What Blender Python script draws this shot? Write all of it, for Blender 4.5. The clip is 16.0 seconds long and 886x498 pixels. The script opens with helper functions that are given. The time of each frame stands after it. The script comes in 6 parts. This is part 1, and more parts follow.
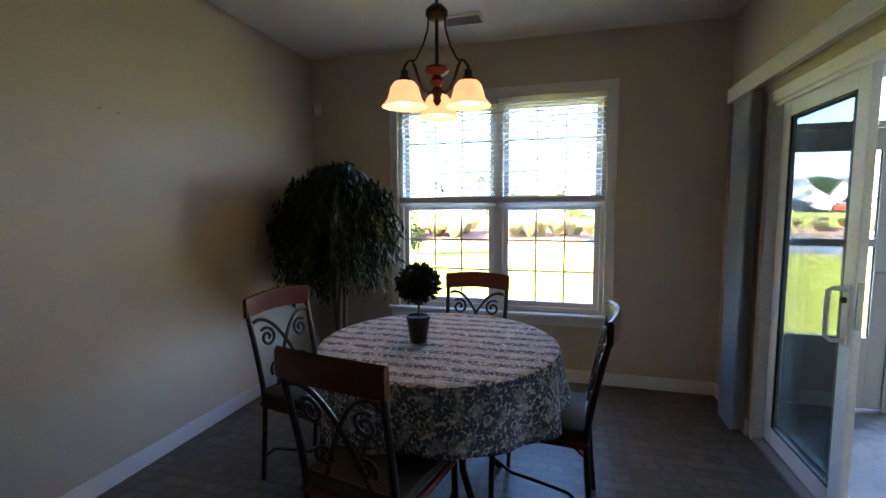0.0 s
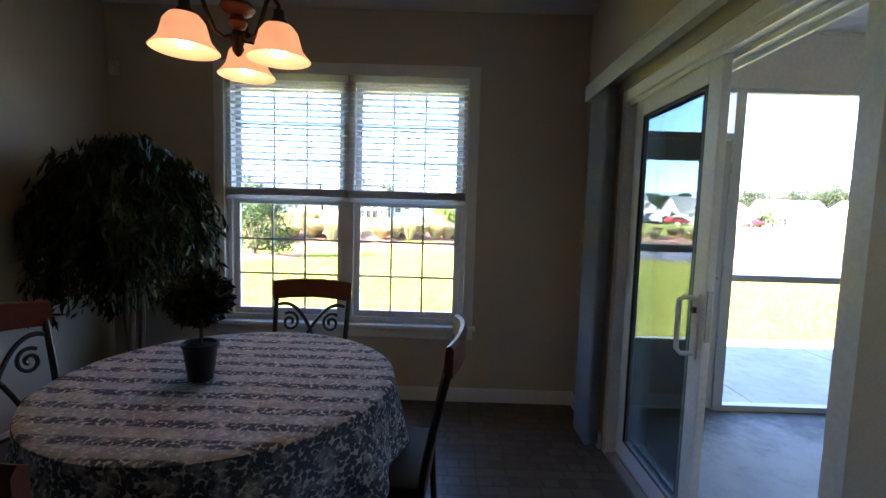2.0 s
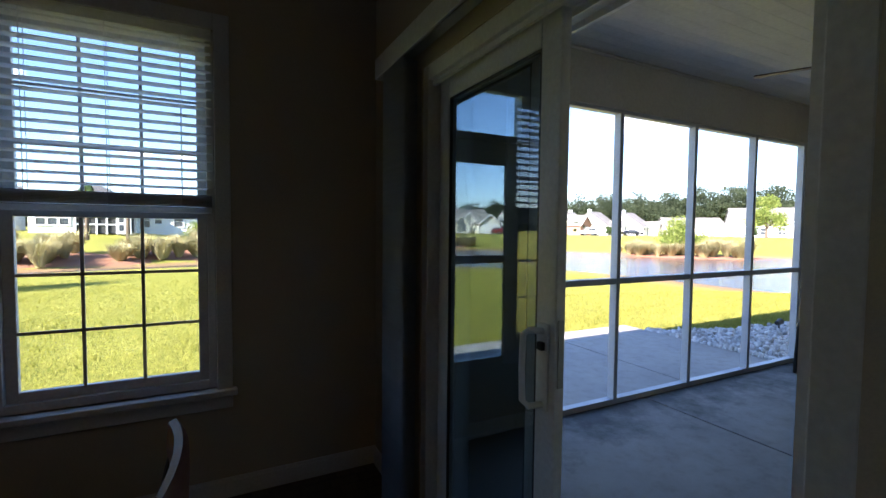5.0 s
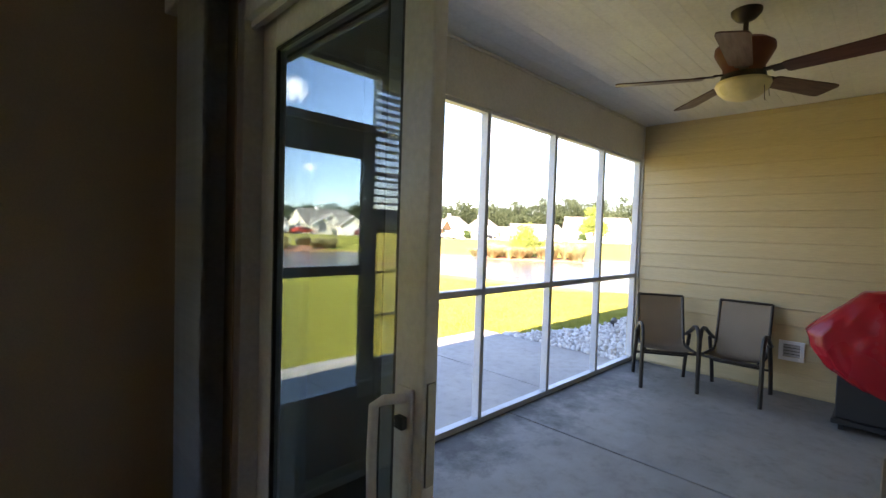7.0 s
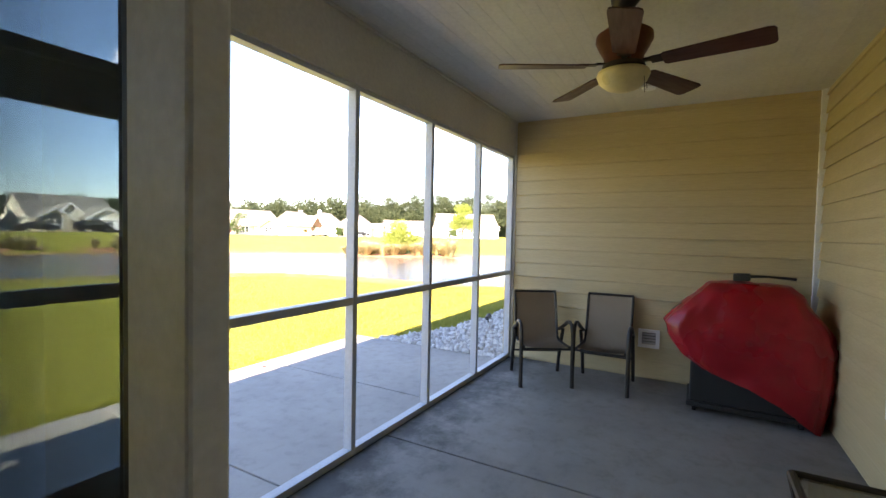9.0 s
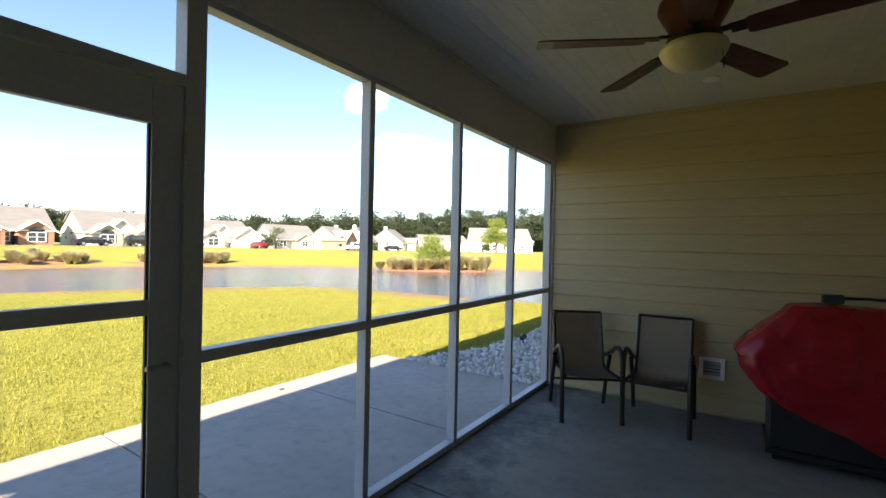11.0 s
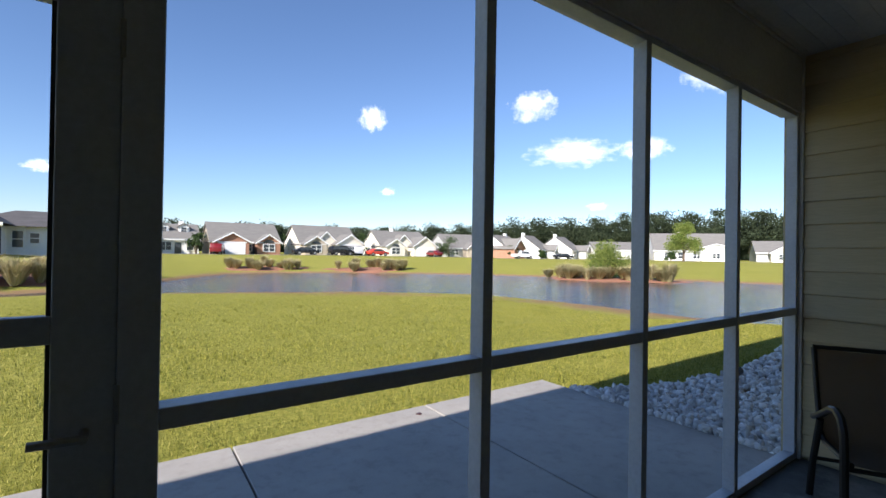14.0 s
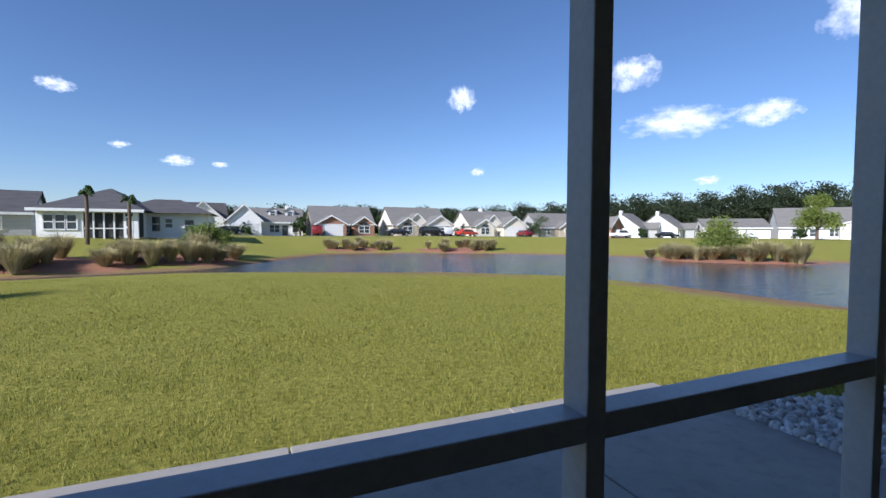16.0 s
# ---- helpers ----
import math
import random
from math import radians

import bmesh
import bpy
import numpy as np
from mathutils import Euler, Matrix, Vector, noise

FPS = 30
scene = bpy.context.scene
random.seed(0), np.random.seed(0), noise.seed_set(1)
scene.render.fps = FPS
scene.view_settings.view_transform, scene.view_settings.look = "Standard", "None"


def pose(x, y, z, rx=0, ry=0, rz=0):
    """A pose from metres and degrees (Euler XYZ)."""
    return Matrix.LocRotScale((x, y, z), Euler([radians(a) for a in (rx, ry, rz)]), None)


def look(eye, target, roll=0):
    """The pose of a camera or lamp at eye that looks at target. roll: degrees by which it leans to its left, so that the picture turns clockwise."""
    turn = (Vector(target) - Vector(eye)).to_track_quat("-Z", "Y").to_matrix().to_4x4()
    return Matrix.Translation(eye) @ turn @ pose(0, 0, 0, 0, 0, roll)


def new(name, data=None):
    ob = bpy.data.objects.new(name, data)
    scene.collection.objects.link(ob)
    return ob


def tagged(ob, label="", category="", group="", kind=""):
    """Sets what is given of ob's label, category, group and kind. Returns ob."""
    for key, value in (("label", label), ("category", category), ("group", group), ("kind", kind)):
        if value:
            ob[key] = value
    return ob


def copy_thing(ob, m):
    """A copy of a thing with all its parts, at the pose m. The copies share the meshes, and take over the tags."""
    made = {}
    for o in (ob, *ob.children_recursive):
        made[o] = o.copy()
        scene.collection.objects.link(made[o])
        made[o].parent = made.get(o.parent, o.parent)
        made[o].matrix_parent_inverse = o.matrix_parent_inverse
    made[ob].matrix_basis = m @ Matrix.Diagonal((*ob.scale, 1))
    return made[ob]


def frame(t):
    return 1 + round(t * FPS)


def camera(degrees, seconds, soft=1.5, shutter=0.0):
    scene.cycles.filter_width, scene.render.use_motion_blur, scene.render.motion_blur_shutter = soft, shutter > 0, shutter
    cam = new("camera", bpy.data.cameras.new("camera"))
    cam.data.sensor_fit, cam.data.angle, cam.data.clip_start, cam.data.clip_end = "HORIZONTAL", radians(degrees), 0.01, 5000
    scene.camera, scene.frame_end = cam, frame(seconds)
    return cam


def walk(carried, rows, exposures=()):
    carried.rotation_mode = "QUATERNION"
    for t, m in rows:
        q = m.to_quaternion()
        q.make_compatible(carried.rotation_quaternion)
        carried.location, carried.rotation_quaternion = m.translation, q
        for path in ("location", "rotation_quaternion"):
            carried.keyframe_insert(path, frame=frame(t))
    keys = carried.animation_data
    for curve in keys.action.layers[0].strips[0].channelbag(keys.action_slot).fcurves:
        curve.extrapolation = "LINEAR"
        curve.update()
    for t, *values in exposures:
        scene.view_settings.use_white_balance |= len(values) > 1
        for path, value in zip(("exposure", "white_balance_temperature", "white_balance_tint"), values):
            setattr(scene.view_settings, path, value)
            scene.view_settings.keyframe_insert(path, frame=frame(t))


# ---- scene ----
cam = camera(89.4, 16.0)
PATH = [
    (0, (0.862, 0.741, 1.422), (0.335, 2.661, 1.237), -0.3),
    (0.5, (0.894, 0.851, 1.381), (0.505, 2.805, 1.204), 0.0),
    (1, (0.931, 1.001, 1.398), (0.68, 2.975, 1.199), -0.7),
    (1.5, (0.955, 1.131, 1.405), (0.826, 3.118, 1.218), 0.9),
    (2, (1.021, 1.251, 1.378), (1.009, 3.244, 1.212), 1.7),
    (2.5, (0.955, 1.402, 1.372), (1.206, 3.382, 1.238), 1.4),
    (3, (0.992, 1.509, 1.43), (1.428, 3.455, 1.272), 1.1),
    (3.5, (1.027, 1.594, 1.401), (1.569, 3.513, 1.243), 0.5),
    (6, (1.277, 2.215, 1.364), (2.459, 3.826, 1.284), 0.9),
    (6.5, (1.363, 2.292, 1.369), (2.669, 3.804, 1.266), 1.1),
    (7, (1.467, 2.36, 1.388), (2.869, 3.784, 1.316), 1.8),
    (7.5, (1.532, 2.41, 1.376), (3.042, 3.72, 1.317), 2.7),
    (8, (1.652, 2.517, 1.383), (3.301, 3.648, 1.336), 2.1),
    (8.5, (1.743, 2.588, 1.401), (3.486, 3.565, 1.326), 1.2),
    (11, (2.225, 2.834, 1.392), (3.889, 3.943, 1.381), 1.2),
    (11.5, (2.313, 2.853, 1.354), (3.892, 4.08, 1.353), 1.6),
    (12, (2.514, 2.924, 1.339), (3.907, 4.359, 1.305), 1.9),
    (12.5, (2.656, 3.025, 1.337), (4.0, 4.505, 1.271), 0.7),
    (13, (2.77, 3.161, 1.335), (4.135, 4.622, 1.293), -1.7),
    (13.5, (2.938, 3.289, 1.337), (4.236, 4.81, 1.337), -0.7),
    (14, (3.08, 3.403, 1.322), (4.224, 5.044, 1.335), 0.9),
    (14.5, (3.181, 3.551, 1.312), (4.273, 5.226, 1.289), -0.2),
    (15, (3.252, 3.69, 1.291), (4.341, 5.367, 1.247), -1.2),
    (15.5, (3.398, 3.840, 1.290), (4.39, 5.574, 1.222), -0.9),
    (16, (3.5, 3.936, 1.294), (4.295, 5.77, 1.215), 0.3),
]
EXPOSURES = [(0.0, 5.11, 5900, 24), (1.0, 5.46, 6000, 24), (1.5, 4.91, 5850, 24), (2.0, 4.4, 5750, 25), (2.5, 3.64, 5700, 25), (3.0, 3.12, 5600, 24), (3.5, 2.72, 5600, 23),
             (6.0, 2.55, 6350, 22), (6.5, 3.15, 6800, 24), (7.0, 3.58, 7100, 26), (8.0, 3.71, 7450, 28), (8.5, 3.6, 7350, 27), (11.0, 2.1, 6650, 17), (11.5, 1.98, 6550, 16),
             (12.0, 1.58, 6500, 15), (12.5, 1.33, 6350, 15), (13.0, 1.23, 6100, 16), (14.0, 1.05, 5750, 17), (14.5, 0.82, 5450, 17), (16.0, 0.54, 5300, 18)]
walk(cam, [(t, look(eye, target, roll)) for t, eye, target, roll in PATH], EXPOSURES)

# ---- daylight ----
SUN_EL, SUN_AZ = radians(31.0), math.atan2(-0.915, -0.40)
world = bpy.data.worlds.new("sky")
scene.world = world
world.use_nodes = True
wn = world.node_tree
sky = wn.nodes.new("ShaderNodeTexSky")
sky.sky_type, sky.sun_disc = "NISHITA", False
sky.sun_elevation, sky.sun_rotation = SUN_EL, SUN_AZ
sky.air_density, sky.dust_density, sky.ozone_density = 1.0, 0.05, 3.0
wn.nodes["Background"].inputs["Strength"].default_value = 0.075
wn.links.new(sky.outputs["Color"], wn.nodes["Background"].inputs["Color"])
sun = new("sun", bpy.data.lights.new("sun", "SUN"))
sun.data.energy, sun.data.angle, sun.data.color = 5.0, radians(0.5), (1.0, 0.90, 0.74)
toward = Vector((math.sin(SUN_AZ) * math.cos(SUN_EL), math.cos(SUN_AZ) * math.cos(SUN_EL), math.sin(SUN_EL)))
sun.matrix_world = look(toward * 50, (0, 0, 0))

# ---- materials ----
def tree(name):
    m = bpy.data.materials.new(name)
    m.use_nodes = True
    return m, m.node_tree, m.node_tree.nodes["Principled BSDF"]


def node(nt, kind, **inputs):
    n = nt.nodes.new("ShaderNode" + kind)
    for key, value in inputs.items():
        n.inputs[key.replace("_", " ")].default_value = value
    return n


def coords(nt, scale=(1, 1, 1)):
    tc, mp = nt.nodes.new("ShaderNodeTexCoord"), nt.nodes.new("ShaderNodeMapping")
    mp.inputs["Scale"].default_value = scale
    nt.links.new(tc.outputs["Object"], mp.inputs["Vector"])
    return mp.outputs["Vector"]


def mixed(nt, fac, a, b, blend="MIX"):
    n = nt.nodes.new("ShaderNodeMix")
    n.data_type, n.blend_type = "RGBA", blend
    for sock, v in ((n.inputs[0], fac), (n.inputs[6], a), (n.inputs[7], b)):
        if isinstance(v, (int, float)):
            sock.default_value = v
        elif isinstance(v, tuple):
            sock.default_value = (*v, 1)
        else:
            nt.links.new(v, sock)
    return n.outputs[2]


def ramp(nt, fac, *stops):
    n = nt.nodes.new("ShaderNodeValToRGB")
    el = n.color_ramp.elements
    while len(el) < len(stops):
        el.new(0.5)
    for e, (at, c) in zip(el, stops):
        e.position, e.color = at, (*c, 1) if isinstance(c, tuple) else (c, c, c, 1)
    nt.links.new(fac, n.inputs["Fac"])
    return n.outputs["Color"]


def noise_tex(nt, vec, scale, detail=4.0, rough=0.6):
    n = node(nt, "TexNoise", Scale=scale, Detail=detail, Roughness=rough)
    nt.links.new(vec, n.inputs["Vector"])
    return n.outputs["Fac"]


def bumped(nt, bsdf, height, strength, dist=0.01):
    b = node(nt, "Bump", Strength=strength, Distance=dist)
    nt.links.new(height, b.inputs["Height"])
    nt.links.new(b.outputs["Normal"], bsdf.inputs["Normal"])


def surface(name, color, other=None, rough=0.6, metal=0.0, grain=40.0, blotch=2.0, bump=0.15, stretch=(1, 1, 1), vary=0.0, spec=0.5):
    """A plain surface with fine grain and larger blotches between two colours."""
    m, nt, b = tree(name)
    other = other or tuple(c * 0.8 for c in color)
    v = coords(nt, stretch)
    fine, large = noise_tex(nt, v, grain), noise_tex(nt, v, blotch, 3.0)
    col = mixed(nt, ramp(nt, large, (0.35, 0.0), (0.68, 1.0)), color, other)
    col = mixed(nt, 0.22, col, ramp(nt, fine, (0.3, tuple(c * 0.6 for c in color)), (0.7, tuple(min(1, c * 1.25) for c in color))))
    if vary:
        info = nt.nodes.new("ShaderNodeObjectInfo")
        hsv = nt.nodes.new("ShaderNodeHueSaturation")
        mr = node(nt, "MapRange", To_Min=1 - vary, To_Max=1 + vary)
        nt.links.new(info.outputs["Random"], mr.inputs["Value"])
        nt.links.new(mr.outputs["Result"], hsv.inputs["Value"])
        nt.links.new(col, hsv.inputs["Color"])
        col = hsv.outputs["Color"]
    nt.links.new(col, b.inputs["Base Color"])
    nt.links.new(ramp(nt, large, (0.3, max(0.02, rough - 0.08)), (0.7, min(1.0, rough + 0.1))), b.inputs["Roughness"])
    b.inputs["Metallic"].default_value, b.inputs["Specular IOR Level"].default_value = metal, spec
    if bump:
        bumped(nt, b, fine, bump)
    return m


def island(name, colors, rough=0.7, trans=0.0, spec=0.3):
    """Each separate piece of the mesh takes its own tone between the colours."""
    m, nt, b = tree(name)
    geo = nt.nodes.new("ShaderNodeNewGeometry")
    stops = [(i / max(1, len(colors) - 1), c) for i, c in enumerate(colors)]
    col = ramp(nt, geo.outputs["Random Per Island"], *stops)
    nt.links.new(col, b.inputs["Base Color"])
    b.inputs["Roughness"].default_value, b.inputs["Specular IOR Level"].default_value = rough, spec
    if trans:
        t = nt.nodes.new("ShaderNodeBsdfTranslucent")
        mx = node(nt, "MixShader", Fac=trans)
        nt.links.new(col, t.inputs["Color"])
        nt.links.new(b.outputs["BSDF"], mx.inputs[1])
        nt.links.new(t.outputs["BSDF"], mx.inputs[2])
        nt.links.new(mx.outputs["Shader"], nt.nodes["Material Output"].inputs["Surface"])
    return m


def glass(name, tint=(0.93, 0.96, 0.95), ior=1.5, layers=1):
    m, nt, b = tree(name)
    nt.nodes.remove(b)
    fr, tr, gl = node(nt, "LayerWeight", Blend=0.5), nt.nodes.new("ShaderNodeBsdfTransparent"), nt.nodes.new("ShaderNodeBsdfGlossy")
    pw = nt.nodes.new("ShaderNodeMath")
    pw.operation = "POWER"
    pw.inputs[1].default_value = 4.0
    nt.links.new(fr.outputs["Facing"], pw.inputs[0])
    gloss = node(nt, "MapRange", To_Min=layers * ((ior - 1) / (ior + 1)) ** 2, To_Max=0.9)
    nt.links.new(pw.outputs[0], gloss.inputs["Value"])
    tr.inputs["Color"].default_value, gl.inputs["Roughness"].default_value = (*tint, 1), 0.01
    mx = nt.nodes.new("ShaderNodeMixShader")
    nt.links.new(gloss.outputs["Result"], mx.inputs[0])
    nt.links.new(tr.outputs["BSDF"], mx.inputs[1])
    nt.links.new(gl.outputs["BSDF"], mx.inputs[2])
    nt.links.new(mx.outputs["Shader"], nt.nodes["Material Output"].inputs["Surface"])
    return m


def glowing(name, color, strength, base=(0.9, 0.7, 0.5)):
    m, nt, b = tree(name)
    v = coords(nt)
    nt.links.new(ramp(nt, noise_tex(nt, v, 14.0), (0.3, tuple(c * 0.75 for c in color)), (0.7, color)), b.inputs["Emission Color"])
    b.inputs["Base Color"].default_value = (*base, 1)
    b.inputs["Emission Strength"].default_value, b.inputs["Roughness"].default_value = strength, 0.35
    return m


def translucent(m, share):
    """Lets part of the light through a thin sheet."""
    nt = m.node_tree
    b, t, mx = nt.nodes["Principled BSDF"], nt.nodes.new("ShaderNodeBsdfTranslucent"), node(nt, "MixShader", Fac=share)
    nt.links.new(b.inputs["Base Color"].links[0].from_socket, t.inputs["Color"])
    nt.links.new(b.outputs["BSDF"], mx.inputs[1])
    nt.links.new(t.outputs["BSDF"], mx.inputs[2])
    nt.links.new(mx.outputs["Shader"], nt.nodes["Material Output"].inputs["Surface"])
    return m


WALL_PAINT = surface("wall_paint", (0.55, 0.485, 0.38), (0.52, 0.455, 0.355), 0.55, grain=220, blotch=1.2, bump=0.06)
CEILING_PAINT = surface("ceiling_paint", (0.72, 0.70, 0.66), (0.68, 0.66, 0.62), 0.8, grain=160, bump=0.12)
TRIM_WHITE = surface("trim_white", (0.78, 0.78, 0.76), (0.72, 0.72, 0.70), 0.35, grain=90, bump=0.03)
VINYL_WHITE = surface("vinyl_white", (0.76, 0.76, 0.75), (0.68, 0.68, 0.67), 0.4, grain=60, bump=0.03)
BLIND_WHITE = translucent(surface("blind_white", (0.90, 0.90, 0.89), (0.87, 0.87, 0.86), 0.45, grain=50, bump=0.03), 0.72)
VANE_GREY = surface("vane_grey", (0.60, 0.60, 0.62), (0.52, 0.52, 0.54), 0.55, grain=60, bump=0.05)
GLASS = glass("window_glass")
DOOR_GLASS = glass("door_glass", (0.68, 0.73, 0.74), 1.55, 2)
TABLE_GLASS = glass("table_glass", (0.75, 0.82, 0.80), 1.5)
BRONZE = surface("bronze_metal", (0.035, 0.026, 0.020), (0.055, 0.040, 0.030), 0.42, 0.6, grain=80, bump=0.08)
CHERRY = surface("cherry_wood", (0.13, 0.034, 0.015), (0.10, 0.026, 0.012), 0.42, grain=30, blotch=3, bump=0.03, stretch=(0.7, 4, 4), spec=0.25)
SEAT_CLOTH = surface("seat_cloth", (0.06, 0.045, 0.033), (0.04, 0.03, 0.024), 0.85, grain=260, bump=0.25)
BLACK_PLASTIC = surface("black_plastic", (0.018, 0.018, 0.018), (0.03, 0.03, 0.03), 0.45, grain=120, bump=0.05)
BLACK_POT = surface("black_pot", (0.02, 0.017, 0.015), (0.035, 0.03, 0.025), 0.5, grain=90, bump=0.1)
SOIL = surface("soil", (0.035, 0.024, 0.016), (0.06, 0.045, 0.03), 0.95, grain=90, bump=0.6)
BARK = surface("bark", (0.12, 0.085, 0.055), (0.07, 0.05, 0.035), 0.9, grain=40, bump=0.6, stretch=(1, 1, 0.25))
SILK_LEAF = island("dark_leaf", [(0.005, 0.012, 0.004), (0.010, 0.024, 0.007), (0.02, 0.045, 0.010)], 0.5, 0.1)
BOX_LEAF = island("topiary_leaf", [(0.010, 0.022, 0.007), (0.022, 0.045, 0.012)], 0.5, 0.08)
STEEL = surface("brushed_steel", (0.42, 0.41, 0.39), (0.34, 0.33, 0.32), 0.35, 0.8, grain=90, bump=0.05)
SHADE_GLASS = glowing("alabaster_shade", (1.0, 0.40, 0.15), 0.055, (0.85, 0.55, 0.30))
BULB = glowing("bulb", (1.0, 0.74, 0.42), 0.9)
CREAM_GLASS = surface("cream_glass", (0.66, 0.56, 0.28), (0.58, 0.48, 0.22), 0.3, grain=20, bump=0.02)
SIDING = surface("vinyl_siding", (0.51, 0.41, 0.225), (0.47, 0.375, 0.20), 0.5, grain=30, blotch=1.5, bump=0.1, stretch=(1, 1, 5), vary=0.03)
SOFFIT_WHITE = surface("soffit_white", (0.63, 0.615, 0.565), (0.58, 0.565, 0.52), 0.5, grain=40, bump=0.05)
ALU_WHITE = surface("painted_aluminium", (0.50, 0.52, 0.54), (0.44, 0.46, 0.49), 0.42, grain=60, bump=0.03)
CHAIR_STEEL = surface("chair_steel", (0.045, 0.038, 0.032), (0.03, 0.026, 0.022), 0.4, 0.5, grain=120, bump=0.05)
SLING = surface("sling_fabric", (0.32, 0.255, 0.18), (0.27, 0.215, 0.15), 0.8, grain=320, bump=0.3)
BLADE_WOOD = surface("blade_wood", (0.075, 0.024, 0.012), (0.05, 0.016, 0.009), 0.4, grain=40, blotch=5, bump=0.05, stretch=(1, 8, 8))
VINYL_RED = surface("red_vinyl", (0.36, 0.008, 0.016), (0.28, 0.006, 0.012), 0.30, grain=7, bump=0.55)
BLADE_GRASS = island("grass_blade", [(0.055, 0.075, 0.007), (0.185, 0.20, 0.020), (0.33, 0.31, 0.040), (0.48, 0.43, 0.11)], 0.6, 0.35)


def concrete(name, a, b_col):
    m, nt, b = tree(name)
    v = coords(nt)
    fine, mid, big = noise_tex(nt, v, 180.0, 5.0), noise_tex(nt, v, 9.0, 6.0, 0.7), noise_tex(nt, v, 1.3, 4.0)
    col = mixed(nt, ramp(nt, big, (0.38, 0.0), (0.66, 1.0)), a, b_col)
    col = mixed(nt, ramp(nt, mid, (0.52, 0.0), (0.75, 0.5)), col, tuple(c * 0.55 for c in b_col))
    col = mixed(nt, 0.25, col, ramp(nt, fine, (0.3, tuple(c * 0.6 for c in a)), (0.7, tuple(c * 1.2 for c in a))))
    nt.links.new(col, b.inputs["Base Color"])
    nt.links.new(ramp(nt, mid, (0.3, 0.55), (0.7, 0.85)), b.inputs["Roughness"])
    bumped(nt, b, fine, 0.25, 0.004)
    return m


def stained_porch(m):
    """Dark mildew patches along the screens, where rain drives in."""
    nt = m.node_tree
    b = nt.nodes["Principled BSDF"]
    v = coords(nt)
    sep = nt.nodes.new("ShaderNodeSeparateXYZ")
    nt.links.new(v, sep.inputs["Vector"])
    near = node(nt, "MapRange", From_Min=3.75, From_Max=4.45, To_Min=0.0, To_Max=0.42)
    nt.links.new(sep.outputs["Y"], near.inputs["Value"])
    add = nt.nodes.new("ShaderNodeMath")
    nt.links.new(noise_tex(nt, v, 3.2, 7.0, 0.72), add.inputs[0])
    nt.links.new(near.outputs["Result"], add.inputs[1])
    mask = ramp(nt, add.outputs[0], (0.66, 0.0), (0.92, 0.85))
    col = mixed(nt, mask, b.inputs["Base Color"].links[0].from_socket, (0.055, 0.055, 0.045))
    nt.links.new(col, b.inputs["Base Color"])
    return m


PORCH_CONCRETE = stained_porch(concrete("porch_concrete", (0.285, 0.27, 0.235), (0.195, 0.185, 0.165)))
PATIO_CONCRETE = concrete("patio_concrete", (0.35, 0.325, 0.285), (0.28, 0.26, 0.23))


def sheet_floor():
    """Printed cobble-pattern sheet floor."""
    m, nt, b = tree("sheet_floor")
    v = coords(nt)
    br = node(nt, "TexBrick", Scale=1.0, Mortar_Size=0.012, Mortar_Smooth=1.0, Brick_Width=0.155, Row_Height=0.078, Bias=0.0)
    br.offset, br.squash, br.squash_frequency = 0.5, 0.55, 2
    br.inputs["Color1"].default_value, br.inputs["Color2"].default_value, br.inputs["Mortar"].default_value = (0.055, 0.040, 0.027, 1), (0.17, 0.132, 0.092, 1), (0.042, 0.032, 0.022, 1)
    warp = node(nt, "TexNoise", Scale=3.0)
    nt.links.new(v, warp.inputs["Vector"])
    add = nt.nodes.new("ShaderNodeVectorMath")
    add.operation = "MULTIPLY_ADD"
    add.inputs[1].default_value = (0.035, 0.035, 0)
    nt.links.new(warp.outputs["Color"], add.inputs[0])
    nt.links.new(v, add.inputs[2])
    nt.links.new(add.outputs["Vector"], br.inputs["Vector"])
    col = mixed(nt, 0.45, br.outputs["Color"], ramp(nt, noise_tex(nt, v, 22.0, 6.0, 0.7), (0.3, (0.06, 0.047, 0.034)), (0.7, (0.155, 0.125, 0.09))))
    nt.links.new(col, b.inputs["Base Color"])
    b.inputs["Roughness"].default_value = 0.38
    bumped(nt, b, br.outputs["Fac"], -0.2, 0.003)
    return m


TABLE_TOP = 0.771


